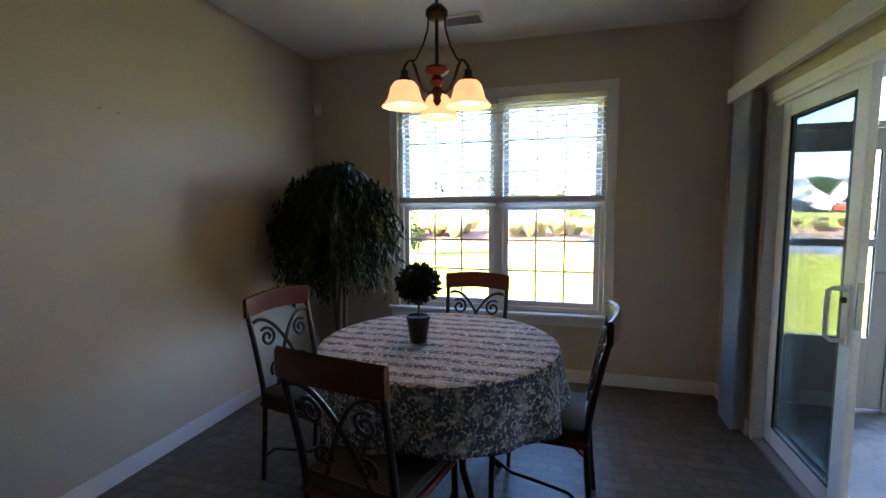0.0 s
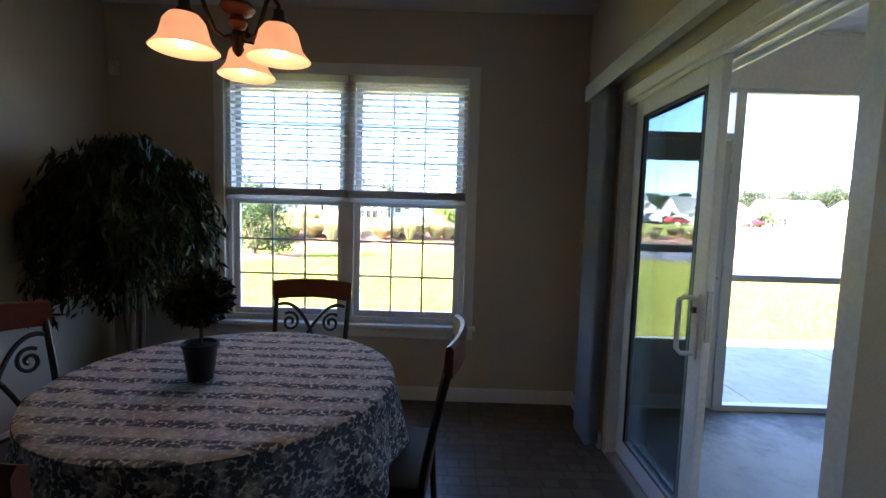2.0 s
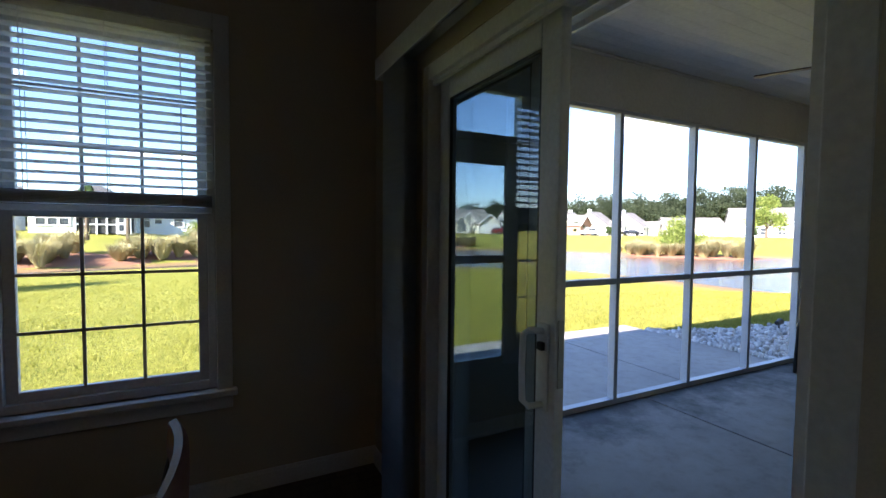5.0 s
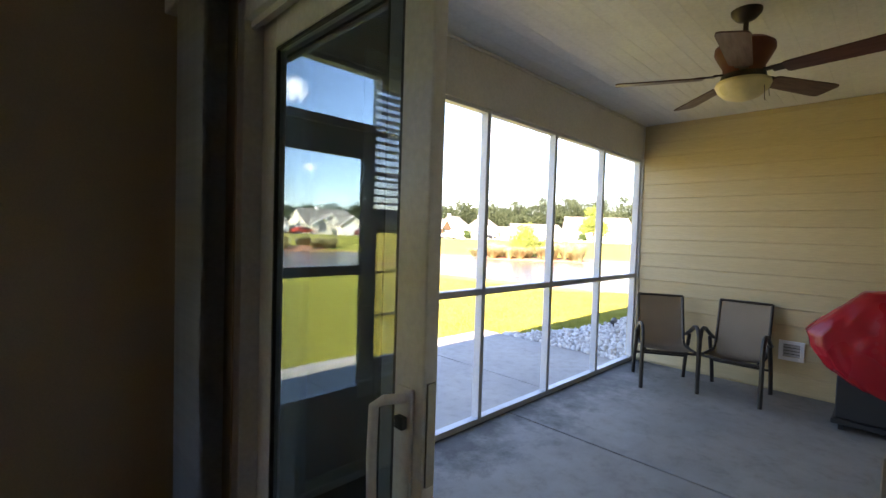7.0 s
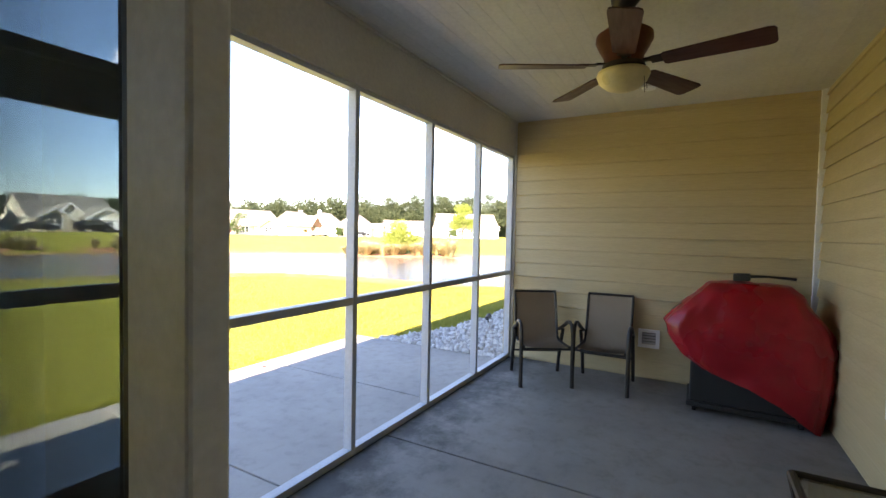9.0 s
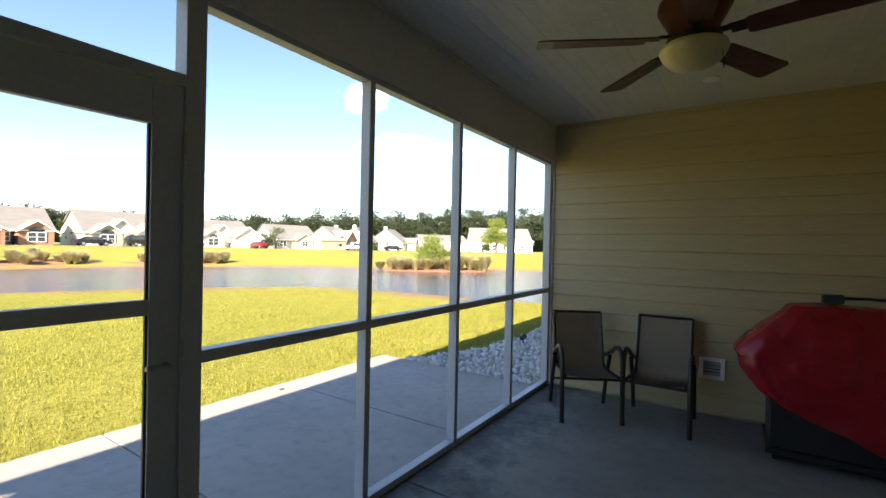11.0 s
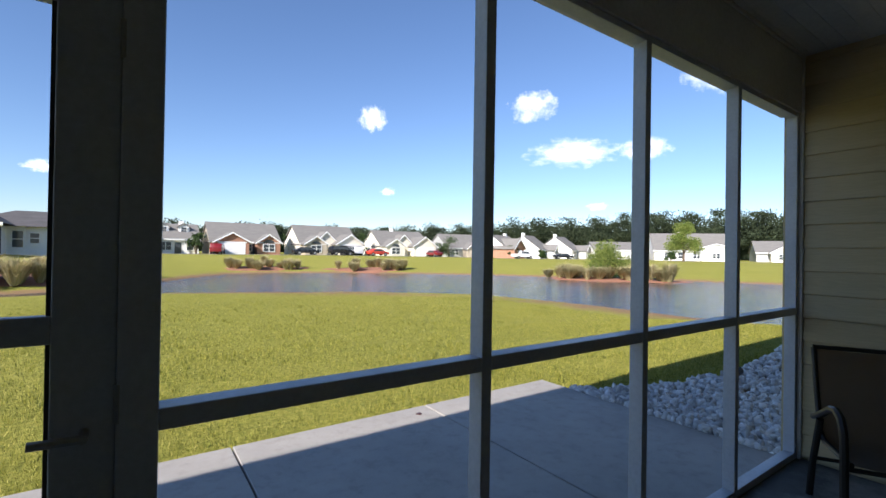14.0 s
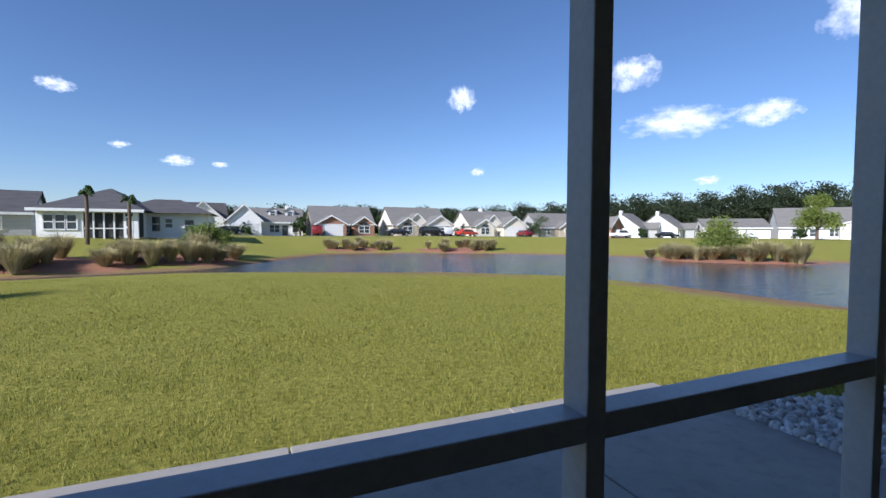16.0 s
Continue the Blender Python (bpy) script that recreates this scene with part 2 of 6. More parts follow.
def printed_cloth():
    """White cotton with slate-blue leafy bands."""
    m, nt, b = tree("printed_cloth")
    v = coords(nt)
    sep = nt.nodes.new("ShaderNodeSeparateXYZ")
    nt.links.new(v, sep.inputs["Vector"])
    vo = node(nt, "TexVoronoi", Scale=78.0, Randomness=0.9)
    nt.links.new(v, vo.inputs["Vector"])
    leaf = ramp(nt, vo.outputs["Distance"], (0.60, 1.0), (0.74, 0.0))
    wave = nt.nodes.new("ShaderNodeMath")
    wave.operation = "MULTIPLY_ADD"
    wave.inputs[1].default_value, wave.inputs[2].default_value = 2 * math.pi / 0.098, 0.6
    nt.links.new(sep.outputs["Y"], wave.inputs[0])
    sn = nt.nodes.new("ShaderNodeMath")
    sn.operation = "SINE"
    nt.links.new(wave.outputs[0], sn.inputs[0])
    band = ramp(nt, sn.outputs[0], (0.05, 0.50), (0.40, 1.0))
    low = nt.nodes.new("ShaderNodeMath")
    low.operation = "LESS_THAN"
    low.inputs[1].default_value = TABLE_TOP - 0.004
    nt.links.new(sep.outputs["Z"], low.inputs[0])
    band = mixed(nt, low.outputs[0], band, (1.0, 1.0, 1.0))
    patch = ramp(nt, noise_tex(nt, v, 17.0, 3.0), (0.36, 0.45), (0.50, 1.0))
    f1 = mixed(nt, 1.0, leaf, band, "MULTIPLY")
    f2 = mixed(nt, 1.0, f1, patch, "MULTIPLY")
    col = mixed(nt, f2, (0.66, 0.655, 0.65), (0.065, 0.08, 0.125))
    nt.links.new(col, b.inputs["Base Color"])
    b.inputs["Roughness"].default_value = 0.85
    bumped(nt, b, noise_tex(nt, v, 400.0), 0.12, 0.002)
    return m


def node_shift(nt, socket, amount):
    n = nt.nodes.new("ShaderNodeMath")
    n.inputs[1].default_value = amount
    nt.links.new(socket, n.inputs[0])
    return n.outputs[0]


def lawn_material():
    m, nt, b = tree("lawn")
    v = coords(nt)
    fine = noise_tex(nt, coords(nt, (1, 1, 1)), 15.0, 9.0, 0.8)
    mid, big = noise_tex(nt, v, 1.6, 5.0, 0.65), noise_tex(nt, v, 0.13, 4.0)
    col = mixed(nt, ramp(nt, big, (0.38, 0.0), (0.65, 1.0)), (0.245, 0.245, 0.030), (0.325, 0.300, 0.048))
    col = mixed(nt, ramp(nt, mid, (0.4, 0.0), (0.72, 0.6)), col, (0.155, 0.172, 0.020))
    col = mixed(nt, 0.62, col, ramp(nt, fine, (0.36, (0.06, 0.08, 0.008)), (0.62, (0.46, 0.42, 0.095))))
    sep = nt.nodes.new("ShaderNodeSeparateXYZ")
    nt.links.new(v, sep.inputs["Vector"])
    shore = nt.nodes.new("ShaderNodeMath")
    shore.operation = "MULTIPLY_ADD"
    shore.inputs[1].default_value = 0.35
    nt.links.new(mid, shore.inputs[0])
    nt.links.new(sep.outputs["Z"], shore.inputs[2])
    col = mixed(nt, ramp(nt, node_shift(nt, shore.outputs[0], 1.0), (0.24, 1.0), (0.34, 0.0)), col, (0.25, 0.16, 0.085))
    nt.links.new(col, b.inputs["Base Color"])
    b.inputs["Roughness"].default_value, b.inputs["Specular IOR Level"].default_value = 0.95, 0.1
    bumped(nt, b, fine, 0.9, 0.05)
    return m


def water_material():
    m, nt, b = tree("pond_water")
    b.inputs["Base Color"].default_value = (0.03, 0.04, 0.045, 1)
    b.inputs["Roughness"].default_value, b.inputs["IOR"].default_value = 0.06, 1.33
    v = coords(nt, (0.5, 1.6, 1))
    bumped(nt, b, noise_tex(nt, v, 1.4, 5.0, 0.65), 0.9, 0.10)
    return m


SHEET_FLOOR, PRINTED_CLOTH, LAWN, WATER = sheet_floor(), printed_cloth(), lawn_material(), water_material()
MULCH = surface("red_mulch", (0.33, 0.15, 0.08), (0.21, 0.10, 0.06), 0.95, grain=14, blotch=1.2, bump=0.8)
STONE = island("white_stone", [(0.30, 0.29, 0.27), (0.46, 0.45, 0.43), (0.60, 0.59, 0.565), (0.72, 0.71, 0.69)], 0.8)
SHINGLE = surface("grey_shingle", (0.19, 0.18, 0.16), (0.155, 0.148, 0.135), 0.9, grain=9, blotch=0.7, bump=0.4, stretch=(1, 1, 4))
SHINGLE_DARK = surface("dark_shingle", (0.085, 0.08, 0.08), (0.06, 0.058, 0.058), 0.9, grain=9, blotch=0.7, bump=0.4, stretch=(1, 1, 4))
HOUSE_WHITE = surface("house_white", (0.80, 0.79, 0.76), (0.76, 0.75, 0.72), 0.6, grain=5, blotch=0.8, bump=0.15, stretch=(0.4, 0.4, 6))
HOUSE_CREAM = surface("house_cream", (0.74, 0.69, 0.57), (0.69, 0.64, 0.53), 0.6, grain=5, blotch=0.8, bump=0.15, stretch=(0.4, 0.4, 6))
HOUSE_GREY = surface("house_grey", (0.42, 0.42, 0.40), (0.36, 0.36, 0.35), 0.6, grain=5, blotch=0.8, bump=0.15, stretch=(0.4, 0.4, 6))
HOUSE_TAN = surface("house_tan", (0.50, 0.43, 0.33), (0.44, 0.37, 0.28), 0.6, grain=5, blotch=0.8, bump=0.15, stretch=(0.4, 0.4, 6))
HOUSE_BRICK = surface("house_brick", (0.38, 0.20, 0.125), (0.29, 0.155, 0.10), 0.85, grain=12, blotch=2.0, bump=0.3)
DARK_PANE = surface("dark_pane", (0.04, 0.05, 0.06), (0.06, 0.07, 0.08), 0.12, grain=3, bump=0)
# near-black colour that paints in the shade of vent, garage and porch insides
INSIDE_SHADE = surface("inside_shade", (0.03, 0.03, 0.03), (0.05, 0.05, 0.05), 0.9, grain=5, bump=0)
FOLIAGE = island("tree_foliage", [(0.020, 0.040, 0.012), (0.04, 0.07, 0.018), (0.065, 0.10, 0.025)], 0.8, 0.2)
FOLIAGE_LIGHT = island("light_foliage", [(0.10, 0.15, 0.025), (0.17, 0.22, 0.04), (0.25, 0.28, 0.07)], 0.8, 0.3)
FOLIAGE_FAR = island("wood_foliage", [(0.016, 0.027, 0.012), (0.030, 0.043, 0.020), (0.05, 0.064, 0.030)], 0.9, 0.1)
DRY_GRASS = island("dry_grass", [(0.38, 0.34, 0.14), (0.52, 0.45, 0.23), (0.60, 0.53, 0.32), (0.30, 0.29, 0.10)], 0.9, 0.35)
TYRE = surface("tyre", (0.02, 0.02, 0.02), (0.03, 0.03, 0.03), 0.8, grain=20, bump=0.1)


def car_paint(name, color):
    return surface(name, color, tuple(c * 0.9 for c in color), 0.25, grain=6, bump=0)


def cloud_material():
    m, nt, b = tree("cloud")
    nt.nodes.remove(b)
    tc = nt.nodes.new("ShaderNodeTexCoord")
    n = node(nt, "TexNoise", Scale=2.6, Detail=9.0, Roughness=0.62)
    mp = nt.nodes.new("ShaderNodeMapping")
    info = nt.nodes.new("ShaderNodeObjectInfo")
    nt.links.new(tc.outputs["Object"], mp.inputs["Vector"])
    mp.inputs["Scale"].default_value = (1.5, 1.0, 1.0)
    off = nt.nodes.new("ShaderNodeVectorMath")
    off.operation = "MULTIPLY"
    off.inputs[1].default_value = (31.0, 17.0, 5.0)
    nt.links.new(info.outputs["Random"], off.inputs[0])
    nt.links.new(off.outputs["Vector"], mp.inputs["Location"])
    nt.links.new(mp.outputs["Vector"], n.inputs["Vector"])
    ln = nt.nodes.new("ShaderNodeVectorMath")
    ln.operation = "LENGTH"
    nt.links.new(tc.outputs["Object"], ln.inputs[0])
    edge = node(nt, "MapRange", From_Min=0.05, From_Max=1.0, To_Min=0.62, To_Max=-0.42)
    nt.links.new(ln.outputs["Value"], edge.inputs["Value"])
    add = nt.nodes.new("ShaderNodeMath")
    nt.links.new(n.outputs["Fac"], add.inputs[0])
    nt.links.new(edge.outputs["Result"], add.inputs[1])
    alpha = ramp(nt, add.outputs[0], (0.50, 0.0), (1.0, 0.92))
    em, tr, mx = node(nt, "Emission", Strength=0.95), nt.nodes.new("ShaderNodeBsdfTransparent"), nt.nodes.new("ShaderNodeMixShader")
    nt.links.new(ramp(nt, n.outputs["Fac"], (0.35, (0.62, 0.66, 0.74)), (0.62, (1.0, 0.98, 0.95))), em.inputs["Color"])
    nt.links.new(alpha, mx.inputs[0])
    nt.links.new(tr.outputs["BSDF"], mx.inputs[1])
    nt.links.new(em.outputs["Emission"], mx.inputs[2])
    nt.links.new(mx.outputs["Shader"], nt.nodes["Material Output"].inputs["Surface"])
    return m


CLOUD = cloud_material()

# ---- shaping ----
def box(bm, x0, x1, y0, y1, z0, z1, bevel=0.0):
    made = bmesh.ops.create_cube(bm, size=1.0, matrix=Matrix.LocRotScale(((x0 + x1) / 2, (y0 + y1) / 2, (z0 + z1) / 2), None, (abs(x1 - x0), abs(y1 - y0), abs(z1 - z0))))
    if bevel:
        edges = list({e for v in made["verts"] for e in v.link_edges})
        bmesh.ops.bevel(bm, geom=edges, offset=bevel, segments=2, affect="EDGES", profile=0.5)
    return bm


def tube(bm, pts, r, seg=8, closed_ends=True):
    pts = [Vector(p) for p in pts]
    radii = r if isinstance(r, (list, tuple)) else [r] * len(pts)
    rings, side = [], None
    for i, p in enumerate(pts):
        d = (pts[min(i + 1, len(pts) - 1)] - pts[max(i - 1, 0)]).normalized()
        if side is None:
            side = d.orthogonal().normalized()
        side = (side - d * side.dot(d))
        side = side.normalized() if side.length > 1e-6 else d.orthogonal().normalized()
        up = d.cross(side)
        rings.append([bm.verts.new(p + (side * math.cos(a) + up * math.sin(a)) * radii[i]) for a in (2 * math.pi * k / seg for k in range(seg))])
    for a, b in zip(rings, rings[1:]):
        for k in range(seg):
            bm.faces.new((a[k], a[(k + 1) % seg], b[(k + 1) % seg], b[k]))
    if closed_ends:
        bm.faces.new(rings[0][::-1])
        bm.faces.new(rings[-1])
    return bm


def lathe(bm, profile, seg=24, at=(0, 0, 0)):
    c = Vector(at)
    rings = []
    for r, z in profile:
        rings.append([bm.verts.new(c + Vector((max(r, 1e-4) * math.cos(a), max(r, 1e-4) * math.sin(a), z))) for a in (2 * math.pi * k / seg for k in range(seg))])
    for a, b in zip(rings, rings[1:]):
        for k in range(seg):
            bm.faces.new((a[k], a[(k + 1) % seg], b[(k + 1) % seg], b[k]))
    bm.faces.new(rings[0][::-1])
    bm.faces.new(rings[-1])
    return bm


def solid(bm, outline, depth, axis="y"):
    """A plate: a closed 2D outline (a, b) pushed from 0 to depth along the axis."""
    def put(a, b, d):
        return (a, d, b) if axis == "y" else ((d, a, b) if axis == "x" else (a, b, d))
    lo, hi = [bm.verts.new(put(a, b, 0)) for a, b in outline], [bm.verts.new(put(a, b, depth)) for a, b in outline]
    bm.faces.new(lo)
    bm.faces.new(hi[::-1])
    for i in range(len(outline)):
        j = (i + 1) % len(outline)
        bm.faces.new((lo[i], hi[i], hi[j], lo[j]))
    return bm


def data_of(name, bm, material, smooth=False):
    bmesh.ops.recalc_face_normals(bm, faces=bm.faces)
    me = bpy.data.meshes.new(name)
    bm.to_mesh(me)
    bm.free()
    for m in (material if isinstance(material, (list, tuple)) else [material]):
        me.materials.append(m)
    if smooth:
        me.shade_smooth()
        me.set_sharp_from_angle(angle=radians(40))
    return me


def part(name, bm, material, parent=None, label="", smooth=False):
    ob = new(name, bm if isinstance(bm, bpy.types.Mesh) else data_of(name, bm, material, smooth))
    ob.parent = parent
    if label:
        ob["label"] = label
    return ob


def thing(name, m, label, category, group="", kind=""):
    ob = new(name)
    ob.empty_display_size = 0.1
    ob.matrix_world = m
    return tagged(ob, label, category, group, kind)


def structure(name, bm, material, label="", category="", smooth=False):
    return tagged(part(name, bm, material, None, "", smooth), label, category, kind="structure")


def raw_mesh(name, verts, faces, material):
    me = bpy.data.meshes.new(name)
    me.from_pydata([tuple(v) for v in verts], [], faces)
    me.materials.append(material)
    return me


def fast_mesh(name, verts, loops, size, material):
    """Many faces of one size from arrays."""
    me = bpy.data.meshes.new(name)
    n = len(loops) // size
    me.vertices.add(len(verts))
    me.vertices.foreach_set("co", np.asarray(verts, np.float32).ravel())
    me.loops.add(n * size)
    me.loops.foreach_set("vertex_index", np.asarray(loops, np.int32))
    me.polygons.add(n)
    me.polygons.foreach_set("loop_start", np.arange(0, n * size, size, dtype=np.int32))
    me.polygons.foreach_set("loop_total", np.full(n, size, np.int32))
    me.update(calc_edges=True)
    me.materials.append(material)
    return me


def leaf_cloud(rng, centres, normals, length, width, droop=0.0):
    """Pointed quads (leaves) at the centres, lying about the normals."""
    n = len(centres)
    d = normals + rng.normal(0, 0.6, (n, 3))
    d[:, 2] -= droop
    d /= np.linalg.norm(d, axis=1, keepdims=True)
    s = np.cross(d, rng.normal(0, 1, (n, 3)))
    s /= np.linalg.norm(s, axis=1, keepdims=True) + 1e-9
    ln, wd = (length * rng.uniform(0.6, 1.3, (n, 1))), (width * rng.uniform(0.6, 1.3, (n, 1)))
    v = np.stack([centres - d * ln / 2, centres + s * wd / 2, centres + d * ln / 2, centres - s * wd / 2], 1).reshape(-1, 3)
    return v, np.arange(4 * n)

# ---- the dining room ----
XL, XR, YN, YS, ZC = -1.37, 1.975, 4.43, -2.2, 2.74      # room faces
XO, YO = 2.17, 4.58                                        # outer faces of the door wall and the window wall
DY0, DY1, DZ = 2.266, 3.80, 2.065                            # sliding door opening
DYF = 4.19                                                 # far jamb of the fixed outer panel, behind the wall's inner skin
WX0, WX1, WZ0, WZ1 = -0.55, 1.158, 0.56, 2.30               # window opening

structure("floor", box(bmesh.new(), XL - 0.15, XO, YS - 0.15, YO, -0.3, 0.0), SHEET_FLOOR, "brown mottled cobble-print sheet flooring", "floor")
structure("ceiling", box(bmesh.new(), XL, XR, YS, YN, ZC, ZC + 0.1), CEILING_PAINT, "plain off-white painted dining room ceiling", "ceiling")
structure("wall_west", box(bmesh.new(), XL - 0.15, XL, YS - 0.15, YO, 0, 2.76), WALL_PAINT, "plain beige painted wall of the dining room", "wall")
structure("wall_south", box(bmesh.new(), XL, XR, YS - 0.15, YS, 0, ZC), WALL_PAINT, "plain beige painted wall closing the room", "wall")
bm = bmesh.new()
box(bm, XL, WX0, YN, YO, 0, 2.76), box(bm, WX1, XR, YN, YO, 0, 2.76), box(bm, WX0, WX1, YN, YO, 0, WZ0), box(bm, WX0, WX1, YN, YO, WZ1, 2.76)
structure("wall_north", bm, WALL_PAINT, "beige painted wall round the double window", "wall")
bm = bmesh.new()
box(bm, XR, XO - 0.012, YS - 0.15, DY0, 0, 2.76), box(bm, XR, 2.069, DY1, YO, 0, 2.76), box(bm, 2.069, XO - 0.012, DYF, YO, 0, 2.76), box(bm, XR, 2.069, DY0, DY1, DZ, 2.76), box(bm, 2.069, XO - 0.012, DY0, DYF, DZ, 2.76)
structure("wall_east", bm, WALL_PAINT, "beige painted wall round the sliding patio door", "wall")


def skirting(name, x0, x1, y0, y1):
    bm = bmesh.new()
    box(bm, x0, x1, y0, y1, 0, 0.088, 0.004)
    along_x = abs(x1 - x0) > abs(y1 - y0)
    cap = 0.003
    box(bm, x0 + (0 if along_x else cap), x1 - (0 if along_x else cap), y0 + (cap if along_x else 0), y1 - (cap if along_x else 0), 0.086, 0.102, 0.003)
    return structure(name, bm, TRIM_WHITE, "white painted wooden baseboard", "baseboard")


skirting("baseboard", XL + 0.016, XR, YN - 0.016, YN)
skirting("baseboard", XL, XL + 0.016, YS, YN)
skirting("baseboard", XR - 0.016, XR, DY1 + 0.01, YN - 0.017)
skirting("baseboard", XR - 0.016, XR, YS, DY0 - 0.01)

# double-hung twin window
win = thing("window_1", pose(0, 0, 0), "white vinyl twin window with grille bars in a plain casing", "window", kind="structure")
bm = bmesh.new()
box(bm, WX0 - 0.07, WX0, YN - 0.018, YN, WZ0 - 0.01, WZ1 + 0.075, 0.004), box(bm, WX1, WX1 + 0.07, YN - 0.018, YN, WZ0 - 0.01, WZ1 + 0.075, 0.004)
box(bm, WX0, WX1, YN - 0.018, YN, WZ1, WZ1 + 0.075, 0.004)
part("casing", bm, TRIM_WHITE, win)
bm = bmesh.new()
box(bm, WX0 - 0.09, WX1 + 0.09, YN - 0.05, YN + 0.05, WZ0 - 0.03, WZ0, 0.006)
box(bm, WX0 - 0.07, WX1 + 0.07, YN - 0.016, YN, WZ0 - 0.10, WZ0 - 0.03, 0.004)
part("window_sill", bm, TRIM_WHITE, win)
bm = bmesh.new()
for x0, x1 in ((WX0, WX0 + 0.036), (WX1 - 0.036, WX1), (0.278, 0.358)):
    box(bm, x0, x1, YN + 0.02, YN + 0.13, WZ0, WZ1, 0.004)
box(bm, WX0 + 0.036, WX1 - 0.036, YN + 0.022, YN + 0.128, WZ0, WZ0 + 0.04), box(bm, WX0 + 0.036, WX1 - 0.036, YN + 0.022, YN + 0.128, WZ1 - 0.04, WZ1)
part("window_frame", bm, VINYL_WHITE, win)
for x0, x1 in ((WX0 + 0.036, 0.278), (0.358, WX1 - 0.036)):
    for z0, z1, dy in ((WZ0 + 0.04, 1.44, 0.05), (1.42, WZ1 - 0.04, 0.085)):
        s = bmesh.new()
        w = 0.042
        box(s, x0, x0 + w, YN + dy, YN + dy + 0.03, z0, z1, 0.003), box(s, x1 - w, x1, YN + dy, YN + dy + 0.03, z0, z1, 0.003)
        box(s, x0 + w, x1 - w, YN + dy, YN + dy + 0.03, z0, z0 + w, 0.003), box(s, x0 + w, x1 - w, YN + dy, YN + dy + 0.03, z1 - w, z1, 0.003)
        sash = part("sash", s, VINYL_WHITE, win)
        ga, gb, gc, gd = x0 + w, x1 - w, z0 + w, z1 - w
        part("pane", box(bmesh.new(), ga, gb, YN + dy + 0.012, YN + dy + 0.018, gc, gd), GLASS, sash).visible_shadow = False
        for i in (1, 2):
            xx = ga + (gb - ga) * i / 3
            part("grille_bar", box(bmesh.new(), xx - 0.007, xx + 0.007, YN + dy + 0.004, YN + dy + 0.010, gc, gd), VINYL_WHITE, sash)
            zz = gc + (gd - gc) * i / 3
            part("grille_bar", box(bmesh.new(), ga, gb, YN + dy + 0.003, YN + dy + 0.009, zz - 0.007, zz + 0.007), VINYL_WHITE, sash)


# two raised horizontal blinds
def horizontal_blind(x0, x1):
    b = thing("horizontal_blind", pose(x0, YN + 0.005, 0), "white horizontal blind half raised in the window", "blind", "blinds in the window")
    w = x1 - x0
    part("headrail", box(bmesh.new(), 0.004, w - 0.004, -0.02, 0.03, WZ1 - 0.05, WZ1 - 0.004, 0.004), BLIND_WHITE, b)
    slat = bmesh.new()
    n = 6
    top = [[slat.verts.new((0.008 + (w - 0.016) * u, -0.024 + 0.048 * k / n, 0.005 * (1 - (2 * k / n - 1) ** 2) + dz)) for k in range(n + 1)] for u in (0, 1) for dz in (0, -0.0025)]
    for k in range(n):
        for a, c in ((0, 2), (1, 3)):
            slat.faces.new((top[a][k], top[a][k + 1], top[c][k + 1], top[c][k]))
    for k in (0, n):
        slat.faces.new((top[0][k], top[2][k], top[3][k], top[1][k]))
    me = data_of("slat", slat, BLIND_WHITE)
    z = WZ1 - 0.075
    while z > 1.535:
        ob = part("slat", me, None, b)
        ob.location, ob.rotation_euler = (0, 0.005, z), (radians(-7), 0, 0)
        z -= 0.0425
    for i in range(9):
        ob = part("slat", me, None, b)
        ob.location = (0, 0.005, 1.458 + i * 0.0062)
    part("bottom_rail", box(bmesh.new(), 0.006, w - 0.006, -0.022, 0.032, 1.425, 1.452, 0.005), BLIND_WHITE, b)
    for u in (0.16, 0.5, 0.84):
        for dy in (-0.021, 0.031):
            part("ladder_cord", tube(bmesh.new(), [(w * u, dy, WZ1 - 0.05), (w * u, dy, 1.45)], 0.0016, 5), BLIND_WHITE, b)
    part("tilt_wand", tube(bmesh.new(), [(0.05, -0.035, WZ1 - 0.05), (0.052, -0.037, 1.62)], 0.004, 6), BLIND_WHITE, b)
    return b


horizontal_blind(WX0 + 0.004, 0.315)
horizontal_blind(0.321, WX1 - 0.004)

# sliding patio door
door = thing("door_1", pose(0, 0, 0), "white vinyl sliding patio door standing half open", "door", kind="structure")
bm = bmesh.new()
fx0, fx1 = 1.978, 2.175
box(bm, fx0, 2.068, DY1 - 0.055, DY1, 0.0, DZ, 0.004), box(bm, 2.0685, fx1, DYF - 0.05, DYF, 0.0, DZ, 0.004), box(bm, fx0, fx1, DY0, DY0 + 0.067, 0.0, DZ, 0.004)
box(bm, fx0, 2.068, DY0 + 0.067, DY1 - 0.055, DZ - 0.065, DZ, 0.004), box(bm, 2.0685, fx1, DY0 + 0.067, DYF - 0.05, DZ - 0.065, DZ, 0.004)
for x0, x1 in ((1.998, 2.012), (2.082, 2.094), (2.152, 2.166)):
    box(bm, x0, x1, DY0 + 0.067, DY0 + 0.09, 0.03, DZ - 0.065)
    box(bm, x0, x1, DY0 + 0.09, DY1 - 0.056, DZ - 0.085, DZ - 0.065)
part("door_frame", bm, VINYL_WHITE, door)
bm = bmesh.new()
box(bm, fx0 + 0.002, 2.068, DY0 + 0.0675, DY1 - 0.0555, -0.02, 0.022, 0.003), box(bm, 2.068, fx1 + 0.03, DY0 + 0.0675, DYF - 0.0505, -0.02, 0.022, 0.003)
for x in (2.03, 2.06, 2.11):
    box(bm, x, x + 0.006, DY0 + 0.08, DY1 - 0.06, 0.022, 0.034)
part("track", bm, STEEL, door)


